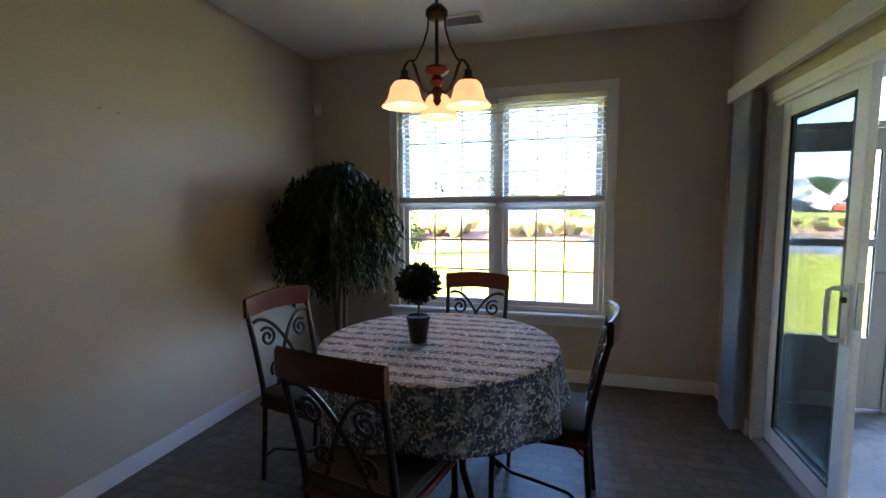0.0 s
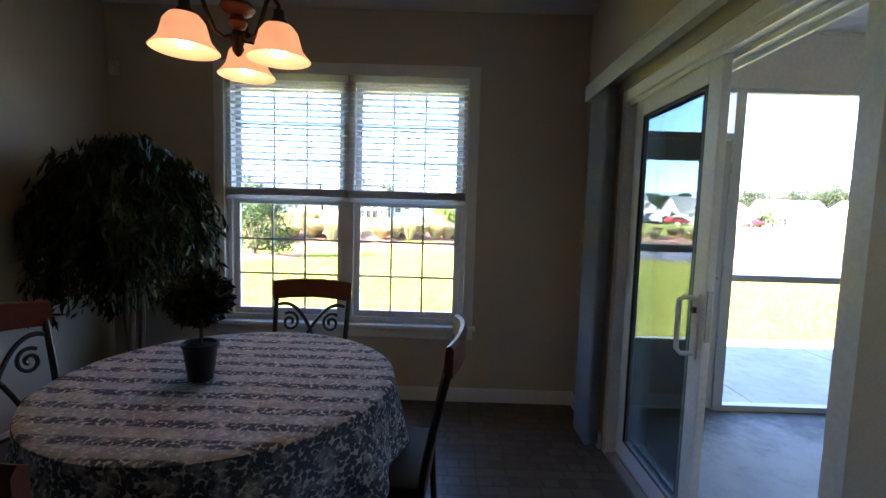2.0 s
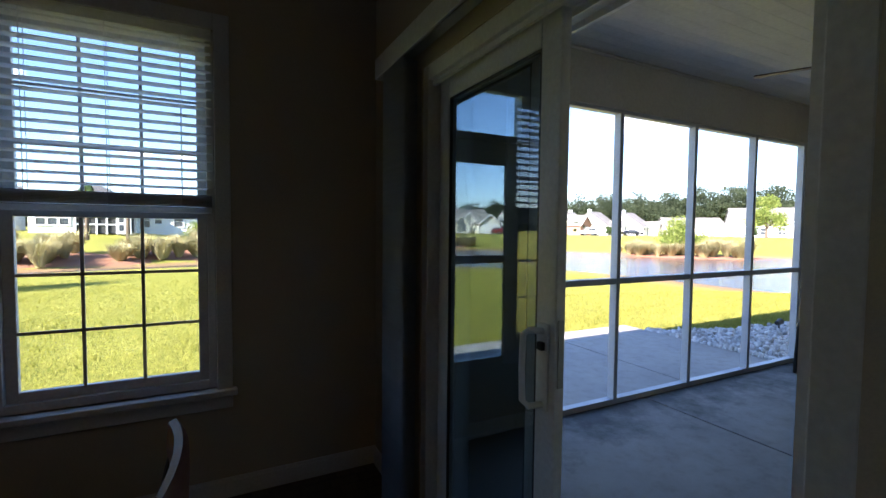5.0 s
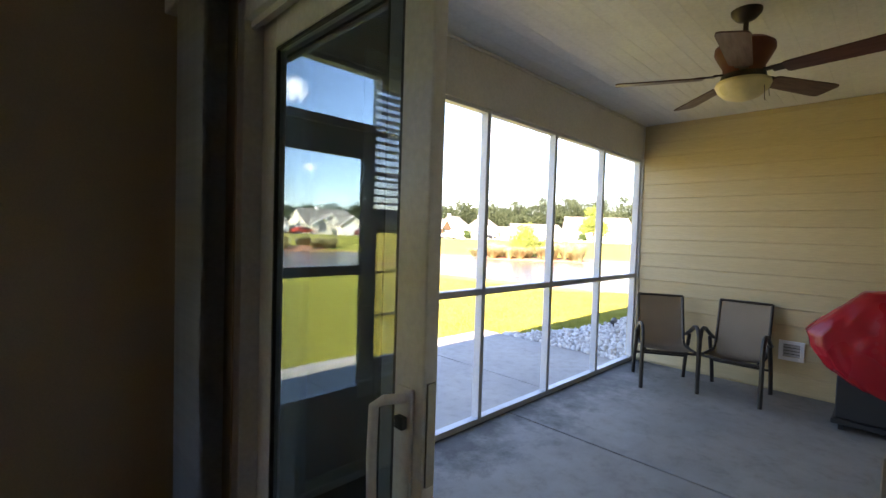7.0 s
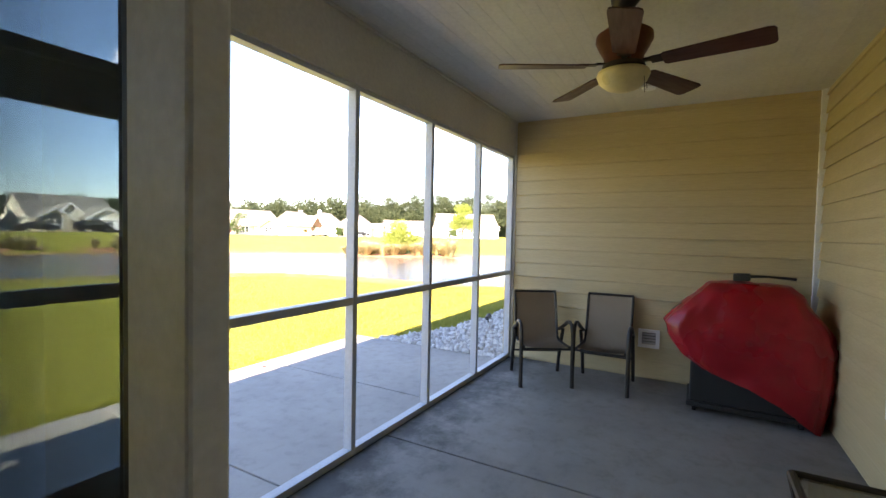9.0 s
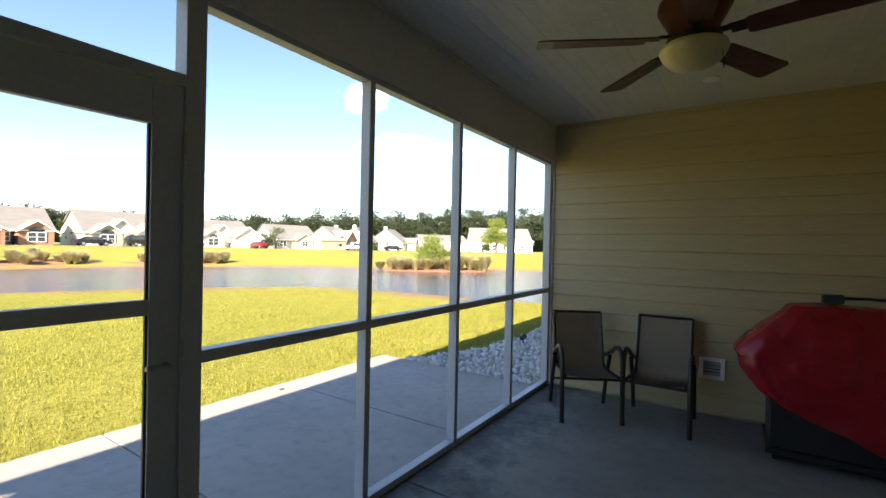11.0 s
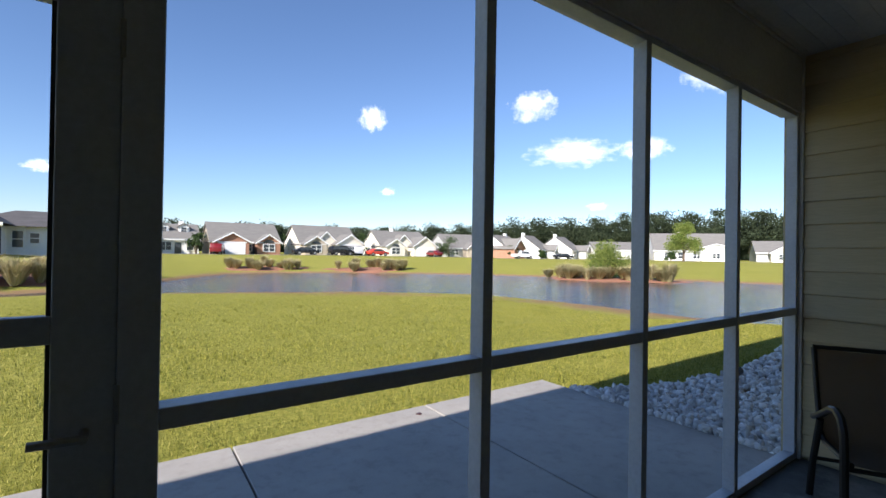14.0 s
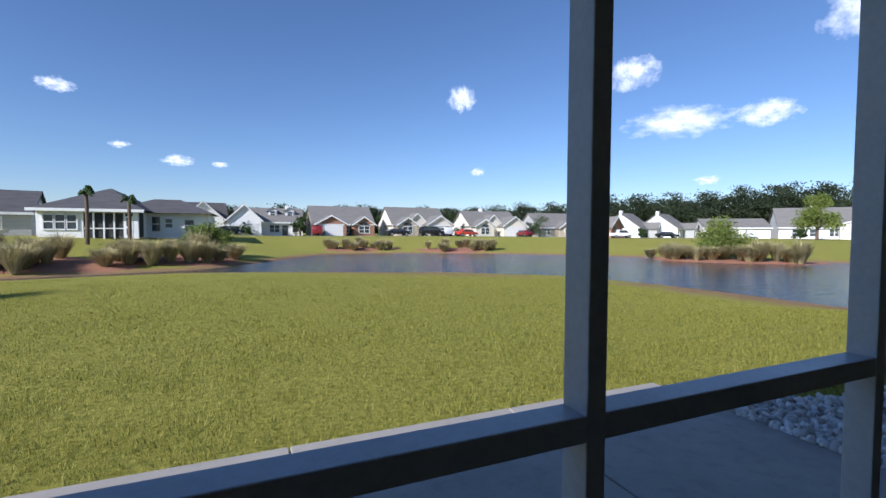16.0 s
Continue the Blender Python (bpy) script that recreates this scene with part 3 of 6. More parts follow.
def door_panel(x0, y0, y1, label):
    s = bmesh.new()
    z0, z1, w, x1 = 0.036, DZ - 0.068, 0.088, x0 + 0.036
    box(s, x0, x1, y0, y0 + w, z0, z1, 0.004), box(s, x0, x1, y1 - w, y1, z0, z1, 0.004)
    box(s, x0, x1, y0 + w, y1 - w, z0, z0 + 0.10, 0.004), box(s, x0, x1, y0 + w, y1 - w, z1 - w, z1, 0.004)
    p = part("door_panel", s, VINYL_WHITE, door, label)
    part("pane", box(bmesh.new(), x0 + 0.013, x0 + 0.023, y0 + w, y1 - w, z0 + 0.10, z1 - w), DOOR_GLASS, p).visible_shadow = False
    g = bmesh.new()
    ya, yb, za, zb = y0 + w, y1 - w, z0 + 0.10, z1 - w
    box(g, x0 + 0.002, x0 + 0.012, ya, ya + 0.008, za, zb), box(g, x0 + 0.002, x0 + 0.012, yb - 0.008, yb, za, zb)
    box(g, x0 + 0.002, x0 + 0.012, ya + 0.008, yb - 0.008, za, za + 0.008), box(g, x0 + 0.002, x0 + 0.012, ya + 0.008, yb - 0.008, zb - 0.008, zb)
    part("gasket", g, BLACK_PLASTIC, p)
    return p


panel = door_panel(2.032, 2.974, 3.738, "sliding panel pushed open")
door_panel(2.080, 3.085, 4.138, "fixed outer panel")
hy = 3.022
part("handle", tube(bmesh.new(), [(2.030, hy, 1.062), (1.985, hy + 0.012, 1.066), (1.975, hy + 0.03, 1.052), (1.975, hy + 0.034, 0.95), (1.975, hy + 0.03, 0.85), (1.985, hy + 0.012, 0.835), (2.030, hy, 0.84)], 0.010, 10), VINYL_WHITE, panel, "white pull handle", True)
part("handle_plate", box(bmesh.new(), 2.024, 2.0335, hy - 0.022, hy + 0.022, 0.82, 1.085, 0.003), VINYL_WHITE, panel)
part("latch", box(bmesh.new(), 2.010, 2.025, hy - 0.012, hy + 0.012, 1.005, 1.03, 0.003), BLACK_PLASTIC, panel)
part("strike_plate", box(bmesh.new(), 2.040, 2.060, 2.969, 2.9745, 0.90, 1.10), STEEL, panel)

# vertical blind drawn to the window side
vb = thing("vertical_blind", pose(0, 0, 0), "white vertical blind drawn aside under a long valance", "blind")
bm = bmesh.new()
box(bm, 1.84, 1.847, 2.08, 4.05, 2.066, 2.158, 0.002), box(bm, 1.847, XR, 4.042, 4.05, 2.066, 2.158), box(bm, 1.847, XR, 2.08, 2.088, 2.066, 2.158)
part("valance", bm, BLIND_WHITE, vb)
part("headrail", box(bmesh.new(), 1.885, 1.935, 2.10, 4.03, 2.10, 2.145, 0.003), STEEL, vb)
for y in (2.5, 3.2, 3.8):
    part("bracket", box(bmesh.new(), 1.87, XR, y - 0.012, y + 0.012, 2.1455, 2.151), STEEL, vb)
vm = bmesh.new()
n = 6
rows_ = [[vm.verts.new((-0.045 + 0.09 * k / n, 0.007 * math.sin(math.pi * k / n), z)) for k in range(n + 1)] for z in (0.035, 2.098)]
for k in range(n):
    vm.faces.new((rows_[0][k], rows_[0][k + 1], rows_[1][k + 1], rows_[1][k]))
bmesh.ops.solidify(vm, geom=vm.faces[:], thickness=0.0015)
vane = data_of("vane", vm, VANE_GREY)
for i in range(15):
    ob = part("vane", vane, None, vb)
    ob.location, ob.rotation_euler = (1.91, 3.795 + 0.0158 * i, 0), (0, 0, radians(12 + random.uniform(-5, 5)))


# ---- furniture ----
def spiral(cx, cz, r0, turns, start, hand, y, n=26):
    return [(cx + hand * r0 * (1 - 0.8 * i / n) * math.cos(start + turns * 2 * math.pi * i / n), y, cz + r0 * (1 - 0.8 * i / n) * math.sin(start + turns * 2 * math.pi * i / n)) for i in range(n + 1)]


def dining_chair():
    """Faces +y; the origin is on the floor under the seat's middle."""
    c = thing("dining_chair", pose(0, 0, 0), "cherry wood and bronze scroll-back dining chair at the round table", "chair", "chairs round the table")

    def lean(z):
        return -0.19 - 0.10 * max(0.0, (z - 0.45) / 0.5) ** 1.25

    bm = bmesh.new()
    nseg = 10
    prof = [(-0.012, 0.0), (0.012, 0.0), (0.014, 0.055), (0.010, 0.098), (-0.004, 0.105), (-0.014, 0.09), (-0.014, 0.04)]
    rings = []
    for i in range(nseg + 1):
        u = 2 * i / nseg - 1
        x, bow = u * 0.220, -0.035 * (1 - u * u)
        rings.append([bm.verts.new((x, lean(0.92) + bow + 0.01 + a, 0.862 + b + 0.012 * (1 - u * u))) for a, b in prof])
    for a, b in zip(rings, rings[1:]):
        for k in range(len(prof)):
            bm.faces.new((a[k], a[(k + 1) % len(prof)], b[(k + 1) % len(prof)], b[k]))
    bm.faces.new(rings[0]), bm.faces.new(rings[-1][::-1])
    part("crest_rail", bm, CHERRY, c, "curved cherry wood top rail", True)
    for s in (-1, 1):
        pts = [(s * 0.188, -0.225, 0.0), (s * 0.190, -0.205, 0.2)] + [(s * (0.190 + 0.003 * k), lean(0.42 + 0.47 * k / 5), 0.42 + 0.47 * k / 5) for k in range(6)]
        part("leg", tube(bmesh.new(), pts, 0.0135, 8), BRONZE, c, "", True)
        part("leg", tube(bmesh.new(), [(s * 0.205, 0.205, 0.42), (s * 0.207, 0.212, 0.2), (s * 0.208, 0.215, 0.0)], [0.014, 0.013, 0.011], 8), BRONZE, c, "", True)
        bm = bmesh.new()
        path = [(s * 0.205, 0.205, 0.30), (s * 0.202, 0.12, 0.245), (s * 0.20, 0.0, 0.225), (s * 0.20, -0.12, 0.20), (s * 0.198, -0.205, 0.13)]
        tube(bm, path, 0.008, 6)
        part("stretcher", bm, BRONZE, c, "", True)
    y = -0.245

    def tilt(pts):
        return [(x, lean(z) + 0.004, z) for x, _, z in pts]

    bm = bmesh.new()
    for s in (-1, 1):
        arc = [(s * (0.185 - 0.29 * t), 0, 0.835 - 0.36 * t ** 1.6 + 0.055 * math.sin(math.pi * t)) for t in (k / 12 for k in range(13))]
        tube(bm, tilt(arc), 0.0098, 6)
        tube(bm, tilt(spiral(s * 0.115, 0.745, 0.052, 1.5, 0.9, s, y)), 0.008, 6)
        tube(bm, tilt(spiral(s * 0.085, 0.575, 0.045, 1.4, -0.6, s, y)), 0.008, 6)
    tube(bm, tilt([(-0.20, 0, 0.49), (0.20, 0, 0.49)]), 0.009, 6)
    part("scrollwork", bm, BRONZE, c, "wrought scrollwork back", True)
    bm = bmesh.new()
    box(bm, -0.215, 0.215, -0.205, 0.22, 0.405, 0.44, 0.012)
    part("seat_frame", bm, CHERRY, c)
    bm = bmesh.new()
    box(bm, -0.21, 0.21, -0.20, 0.215, 0.438, 0.492, 0.022)
    part("seat", bm, SEAT_CLOTH, c, "dark brown padded seat", True)
    return c


TX, TY, TR, TZ = 0.27, 2.81, 0.57, 0.765
chair = dining_chair()
chair.matrix_world = pose(0.275, 3.45, 0, 0, 0, 178)
copy_thing(chair, pose(0.785, 2.84, 0, 0, 0, 86))
copy_thing(chair, pose(-0.39, 2.79, 0, 0, 0, -102))
copy_thing(chair, pose(0.21, 2.225, 0, 0, 0, -12))

table = thing("round_table", pose(TX, TY, 0), "round dark wood dining table under a printed cloth", "table")
part("tabletop", lathe(bmesh.new(), [(0.0, 0.725), (0.53, 0.725), (0.56, 0.735), (0.565, 0.75), (0.56, 0.762), (0.0, 0.762)], 48), CHERRY, table, "", True)
part("apron", lathe(bmesh.new(), [(0.36, 0.64), (0.40, 0.64), (0.40, 0.725), (0.36, 0.725)], 32), CHERRY, table, "", True)
for k in range(4):
    a = radians(45 + 90 * k)
    ca, sa = math.cos(a), math.sin(a)
    part("leg", tube(bmesh.new(), [(0.30 * ca, 0.30 * sa, 0.66), (0.20 * ca, 0.20 * sa, 0.45), (0.22 * ca, 0.22 * sa, 0.22), (0.38 * ca, 0.38 * sa, 0.0)], [0.024, 0.02, 0.018, 0.016], 8), BRONZE, table, "", True)

bm = bmesh.new()
seg, rings = 180, []
levels = [(0.0, 0)] + [(r, 0) for r in (0.1, 0.2, 0.3, 0.4, 0.48, 0.54, 0.565)] + [(0.574, d) for d in (0.006, 0.02, 0.05, 0.09, 0.13, 0.17, 0.21, 0.25, 0.27)]
for r, d in levels[1:]:
    ring = []
    for k in range(seg):
        a = 2 * math.pi * k / seg
        f = d / 0.27
        fold = (math.sin(9 * a + 1.3 * math.sin(2 * a)) * 0.55 + math.sin(14 * a + 0.7) * 0.3 + math.sin(5 * a + 2.0) * 0.3)
        rr = r + f * (0.030 + 0.034 * fold)
        flat = 0.0022 * math.sin(a * 3 + r * 17) * math.exp(-((r - 0.3) / 0.12) ** 2) if d == 0 else 0
        ring.append(bm.verts.new((rr * math.cos(a), rr * math.sin(a), TZ + 0.006 - d + flat + (0.022 * f * math.sin(4 * a + 0.5)))))
    rings.append(ring)
mid = bm.verts.new((0, 0, TZ + 0.006))
for k in range(seg):
    bm.faces.new((mid, rings[0][k], rings[0][(k + 1) % seg]))
for a, b in zip(rings, rings[1:]):
    for k in range(seg):
        bm.faces.new((a[k], b[k], b[(k + 1) % seg], a[(k + 1) % seg]))
cloth = part("tablecloth", bm, PRINTED_CLOTH, None, "", True)
cloth.location = (TX, TY, 0)
tagged(cloth, "white cotton tablecloth with slate blue leaf print", "tablecloth")
mod = cloth.modifiers.new("thickness", "SOLIDIFY")
mod.thickness, mod.offset = 0.002, 1.0

rng = np.random.default_rng(4)


def ball_points(n, r, squash=1.0, jitter=0.12):
    d = rng.normal(0, 1, (n, 3))
    d /= np.linalg.norm(d, axis=1, keepdims=True)
    return d * r * (1 + rng.uniform(-jitter * 2, jitter, (n, 1))) * np.array([1, 1, squash]), d


topiary = thing("topiary", pose(0.18, 2.765, TZ + 0.007), "small dark green ball topiary in a black pot", "potted plant")
part("pot", lathe(bmesh.new(), [(0.0, 0.0), (0.040, 0.0), (0.056, 0.115), (0.060, 0.118), (0.060, 0.130), (0.053, 0.130), (0.050, 0.118), (0.0, 0.116)], 28), BLACK_POT, topiary, "", True)
part("soil", lathe(bmesh.new(), [(0.0, 0.1165), (0.0495, 0.1165), (0.045, 0.121), (0.0, 0.124)], 20), SOIL, topiary)
part("stem", tube(bmesh.new(), [(0, 0, 0.11), (0.003, 0.002, 0.16), (0, 0, 0.24)], 0.006, 6), BARK, topiary)
c0, d0 = ball_points(1500, 0.095, 0.92, 0.16)
v, l = leaf_cloud(rng, c0 + np.array([0, 0, 0.285]), d0, 0.032, 0.016)
part("leaves", fast_mesh("leaves", v, l, 4, BOX_LEAF), None, topiary)
part("core", lathe(bmesh.new(), [(0.0, 0.205), (0.05, 0.222), (0.078, 0.26), (0.078, 0.31), (0.05, 0.348), (0.0, 0.362)], 14), BOX_LEAF, topiary)

# weeping silk tree in the corner
ficus = thing("weeping_plant", pose(-0.86, 3.91, 0), "tall dark weeping artificial tree in a basket pot", "potted plant")
part("pot", lathe(bmesh.new(), [(0.0, 0.0), (0.15, 0.0), (0.19, 0.26), (0.2, 0.30), (0.18, 0.30), (0.165, 0.26), (0.0, 0.25)], 24), BLACK_POT, ficus, "", True)
part("soil", lathe(bmesh.new(), [(0.0, 0.252), (0.16, 0.252), (0.12, 0.27), (0.0, 0.28)], 20), SOIL, ficus)
for k in range(3):
    a = 2.1 * k
    part("trunk", tube(bmesh.new(), [(0.03 * math.cos(a), 0.03 * math.sin(a), 0.25), (0.05 * math.cos(a + 1), 0.05 * math.sin(a + 1), 0.7), (0.04 * math.cos(a + 2), 0.04 * math.sin(a + 2), 1.1), (0.12 * math.cos(a + 2), 0.12 * math.sin(a + 2), 1.5)], [0.02, 0.017, 0.014, 0.008], 7), BARK, ficus, "", True)
tw, cs, ns = bmesh.new(), [], []
for k in range(260):
    a, reach = rng.uniform(0, 2 * math.pi), rng.uniform(0.06, 0.50)
    top, fall = rng.uniform(1.35, 1.72) + 0.10 * (0.5 - reach), rng.uniform(0.25, 1.15)
    pts = []
    for i in range(9):
        t = i / 8
        out = reach * min(1.0, 1.6 * t) * (1 + 0.06 * math.sin(7 * t + k))
        z = top - 0.12 * (1 - min(1, 2.2 * t)) ** 2 - fall * max(0, t - 0.30) ** 1.15
        pts.append((out * math.cos(a), out * math.sin(a) * 0.92, max(0.36, z)))
    if k % 3 == 0:
        tube(tw, pts, 0.0025, 4, False)
    P = np.array(pts)
    for j in range(85):
        t = rng.uniform(0.25, 8)
        i = min(7, int(t))
        cs.append(P[i] + (P[i + 1] - P[i]) * (t - i) + rng.normal(0, 0.022, 3))
        ns.append(np.array([math.cos(a) * 0.5, math.sin(a) * 0.5, -1.0]))
cs, ns = np.array(cs), np.array(ns)
cs[:, 0] = np.maximum(cs[:, 0], -0.50)
cs[:, 1] = np.minimum(cs[:, 1], 0.46)
tagged(part("twigs", tw, BARK, ficus), kind="stuff")
v, l = leaf_cloud(rng, cs, ns, 0.085, 0.021, 0.5)
part("leaves", fast_mesh("leaves", v, l, 4, SILK_LEAF), None, ficus, "narrow drooping leaves")

# chandelier
CX, CY = 0.222, 2.975
lamp = thing("chandelier", pose(CX, CY, 0), "bronze and wood three-light chandelier with lit alabaster shades", "chandelier")
part("canopy", lathe(bmesh.new(), [(0.0, ZC), (0.065, ZC), (0.062, ZC - 0.02), (0.02, ZC - 0.035), (0.0, ZC - 0.035)], 24), BRONZE, lamp, "", True)
part("rod", tube(bmesh.new(), [(0, 0, ZC - 0.03), (0, 0, 2.070)], 0.009, 8), BRONZE, lamp, "", True)
part("hub", lathe(bmesh.new(), [(0.0, 2.425), (0.03, 2.420), (0.045, 2.405), (0.055, 2.395), (0.055, 2.370), (0.04, 2.355), (0.0, 2.350)], 24), BRONZE, lamp, "", True)
part("turned_body", lathe(bmesh.new(), [(0.0, 2.135), (0.02, 2.130), (0.055, 2.122), (0.062, 2.108), (0.05, 2.092), (0.022, 2.082), (0.026, 2.070), (0.034, 2.055), (0.026, 2.038), (0.015, 2.030), (0.0, 2.030)], 28), CHERRY, lamp, "turned cherry wood boss", True)
part("finial", lathe(bmesh.new(), [(0.0, 2.030), (0.02, 2.025), (0.028, 2.000), (0.018, 1.975), (0.022, 1.960), (0.012, 1.940), (0.0, 1.932)], 20), BRONZE, lamp, "", True)
for k in range(3):
    a = radians(104 + 120 * k)
    ca, sa, R = math.cos(a), math.sin(a), 0.178
    def at(r, z):
        return (r * ca, r * sa, z)
    part("wire", tube(bmesh.new(), [at(0.045, 2.370), at(0.05, 2.300), at(0.075, 2.220), at(0.11, 2.155), at(0.135, 2.125)], 0.005, 6), BRONZE, lamp, "", True)
    part("arm", tube(bmesh.new(), [at(0.02, 2.005), at(0.05, 1.990), at(0.08, 2.005), at(0.105, 2.060), at(0.125, 2.115), at(0.14, 2.138), at(0.16, 2.125), at(R, 2.100), at(R, 2.065)], 0.0075, 8), BRONZE, lamp, "", True)
    part("socket", lathe(bmesh.new(), [(0.0, 2.085), (0.018, 2.082), (0.02, 2.055), (0.034, 2.038), (0.038, 2.022), (0.0, 2.022)], 18, at(R, 0)), BRONZE, lamp, "", True)
    shade = bmesh.new()
    K = 0.97
    prof = [(K * r, 2.032 - 0.88 * (2.032 - z)) for r, z in ((0.032, 2.032), (0.052, 2.026), (0.070, 2.000), (0.078, 1.965), (0.086, 1.935), (0.104, 1.910), (0.116, 1.895), (0.113, 1.893), (0.100, 1.907), (0.082, 1.932), (0.074, 1.963), (0.066, 1.996), (0.048, 2.021), (0.030, 2.027))]
    seg, rr = 28, []
    for r, z in prof:
        rr.append([shade.verts.new((R * ca + r * math.cos(2 * math.pi * j / seg), R * sa + r * math.sin(2 * math.pi * j / seg), z)) for j in range(seg)])
    for i in range(len(prof)):
        p, q = rr[i], rr[(i + 1) % len(prof)]
        for j in range(seg):
            shade.faces.new((p[j], p[(j + 1) % seg], q[(j + 1) % seg], q[j]))
    sh = part("shade", shade, SHADE_GLASS, lamp, "amber alabaster glass bell shade", True)
    part("bulb", lathe(bmesh.new(), [(0.0, 1.915), (0.018, 1.920), (0.028, 1.938), (0.024, 1.962), (0.014, 1.990), (0.013, 2.020), (0.0, 2.020)], 14, at(R, 0)), BULB, sh, "", True)

# small fixtures
vent = thing("ceiling_vent", pose(0.12, 3.95, ZC), "small white slatted air vent in the ceiling", "vent")
bm = bmesh.new()
box(bm, -0.16, 0.16, -0.09, -0.07, -0.012, -0.001), box(bm, -0.16, 0.16, 0.07, 0.09, -0.012, -0.001), box(bm, -0.16, -0.14, -0.07, 0.07, -0.012, -0.001), box(bm, 0.14, 0.16, -0.07, 0.07, -0.012, -0.001)
part("frame", bm, TRIM_WHITE, vent)
# dark plate behind the slats: the duct's shade put into its colour
part("backing", box(bmesh.new(), -0.14, 0.14, -0.07, 0.07, -0.0035, -0.001), INSIDE_SHADE, vent)
for i in range(9):
    ob = part("slat", box(bmesh.new(), -0.138, 0.138, -0.007, 0.007, -0.001, 0.001), TRIM_WHITE, vent)
    ob.location, ob.rotation_euler = (0, -0.06 + 0.015 * i, -0.009), (radians(35), 0, 0)
sensor = thing("motion_sensor", pose(-1.30, YN, 2.30), "small white motion sensor high on the wall", "sensor")
part("body", box(bmesh.new(), -0.03, 0.03, -0.045, -0.002, -0.05, 0.05, 0.012), VINYL_WHITE, sensor, "", True)
part("lens", box(bmesh.new(), -0.02, 0.02, -0.049, -0.043, -0.035, 0.005, 0.003), BLIND_WHITE, sensor)
for y, z in ((2.466, 1.912), (2.562, 1.908)):
    nail = bmesh.new()
    tube(nail, [(0.001, 0, 0), (0.022, 0, 0.004)], 0.0028, 7)
    tube(nail, [(0.021, 0, 0.004), (0.024, 0, 0.0045)], 0.0065, 9)
    tagged(part("picture_nail", nail, STEEL), "bare steel picture nail in the beige wall", "nail", "nails in the wall").location = (XL, y, z)

# ---- the screened porch ----
PX1, PY0, PY1, PZ, PC = 6.88, 1.69, 4.53, -0.055, 2.71
bm = bmesh.new()
box(bm, XO + 0.035, 4.398, PY0, PY1 + 0.10, -0.4, PZ, 0.006), box(bm, 4.412, PX1, PY0, PY1 + 0.10, -0.4, PZ, 0.006)
box(bm, 4.398, 4.412, PY0, PY1 + 0.08, -0.4, PZ - 0.012)
structure("porch_floor", bm, PORCH_CONCRETE, "grey stained concrete porch slab with a sawn joint", "floor")


def lap_board():
    bm = bmesh.new()
    solid(bm, [(0.0, 0.006), (0.015, 0.0), (0.020, 0.003), (0.020, 0.012), (0.003, 0.166), (0.0, 0.166)], 1.0, "y")
    return data_of("siding_board", bm, SIDING)


BOARD = lap_board()


def siding(wall, start, angle, length, z0, z1, skip=()):
    """Lap boards, 0.158 m to the course, as pieces of the wall; skip: (from, to, z0, z1) for openings."""
    z = z0
    while z < z1 - 0.01:
        h = min(0.158, z1 - z)
        spans = [(0.0, length)]
        for a, b, za, zb in skip:
            if z + h > za + 0.03 and z < zb - 0.03:
                spans = [q for s, e in spans for q in ((s, min(e, a)), (max(s, b), e)) if q[1] - q[0] > 0.02]
        for s, e in spans:
            ob = part("siding_board", BOARD, None, wall)
            d = Vector((-math.sin(angle), math.cos(angle), 0))
            ob.matrix_world = Matrix.LocRotScale(Vector(start) + d * s + Vector((0, 0, z)), Euler((0, 0, angle)), (1, e - s, h / 0.166 * 1.04 if h < 0.15 else 1.0))
        z += 0.158


# side wall, back wall and the house wall, clad in lap siding
wall_porch_east = structure("wall_porch_east", box(bmesh.new(), PX1, PX1 + 0.15, PY0 - 0.15, PY1 + 0.10, -0.4, 2.76), SIDING, "cream lap siding wall at the end of the porch", "wall")
BWX0, BWX1, BWZ0, BWZ1 = 3.7, 5.05, 0.50, 2.25
bm = bmesh.new()
box(bm, XO - 0.01, BWX0, PY0 - 0.15, PY0, -0.4, 2.76), box(bm, BWX1, PX1, PY0 - 0.15, PY0, -0.4, 2.76), box(bm, BWX0, BWX1, PY0 - 0.15, PY0, -0.4, BWZ0), box(bm, BWX0, BWX1, PY0 - 0.15, PY0, BWZ1, 2.76)
wall_porch_south = structure("wall_porch_south", bm, SIDING, "cream lap siding house wall behind the porch", "wall")
siding(wall_porch_east, (PX1, PY0, 0), math.pi, -(PY1 + 0.04 - PY0), PZ + 0.02, PC)
siding(wall_porch_south, (PX1, PY0, 0), math.pi / 2, PX1 - XO, PZ + 0.02, PC, [(PX1 - BWX1, PX1 - BWX0, BWZ0, BWZ1)])
wall_porch_west = structure("wall_porch_west", box(bmesh.new(), XO - 0.0115, XO - 0.008, PY0, PY1, DZ + 0.001, PC), SIDING, "cream lap siding house wall beside the patio door", "wall")
siding(wall_porch_west, (XO - 0.012, PY0, 0), 0.0, PY1 - PY0, PZ + 0.02, PC, [(DY0 - PY0, DYF - PY0, -1, DZ)])
structure("trim", box(bmesh.new(), PX1 - 0.05, PX1 - 0.001, PY0 + 0.001, PY0 + 0.05, PZ, PC, 0.004), TRIM_WHITE, "white corner trim between the siding walls", "trim")
structure("trim", box(bmesh.new(), PX1 - 0.034, PX1 - 0.001, PY1 - 0.022, PY1 + 0.0, PZ, PC, 0.003), SOFFIT_WHITE, "slim white channel beside the screen frame", "trim")

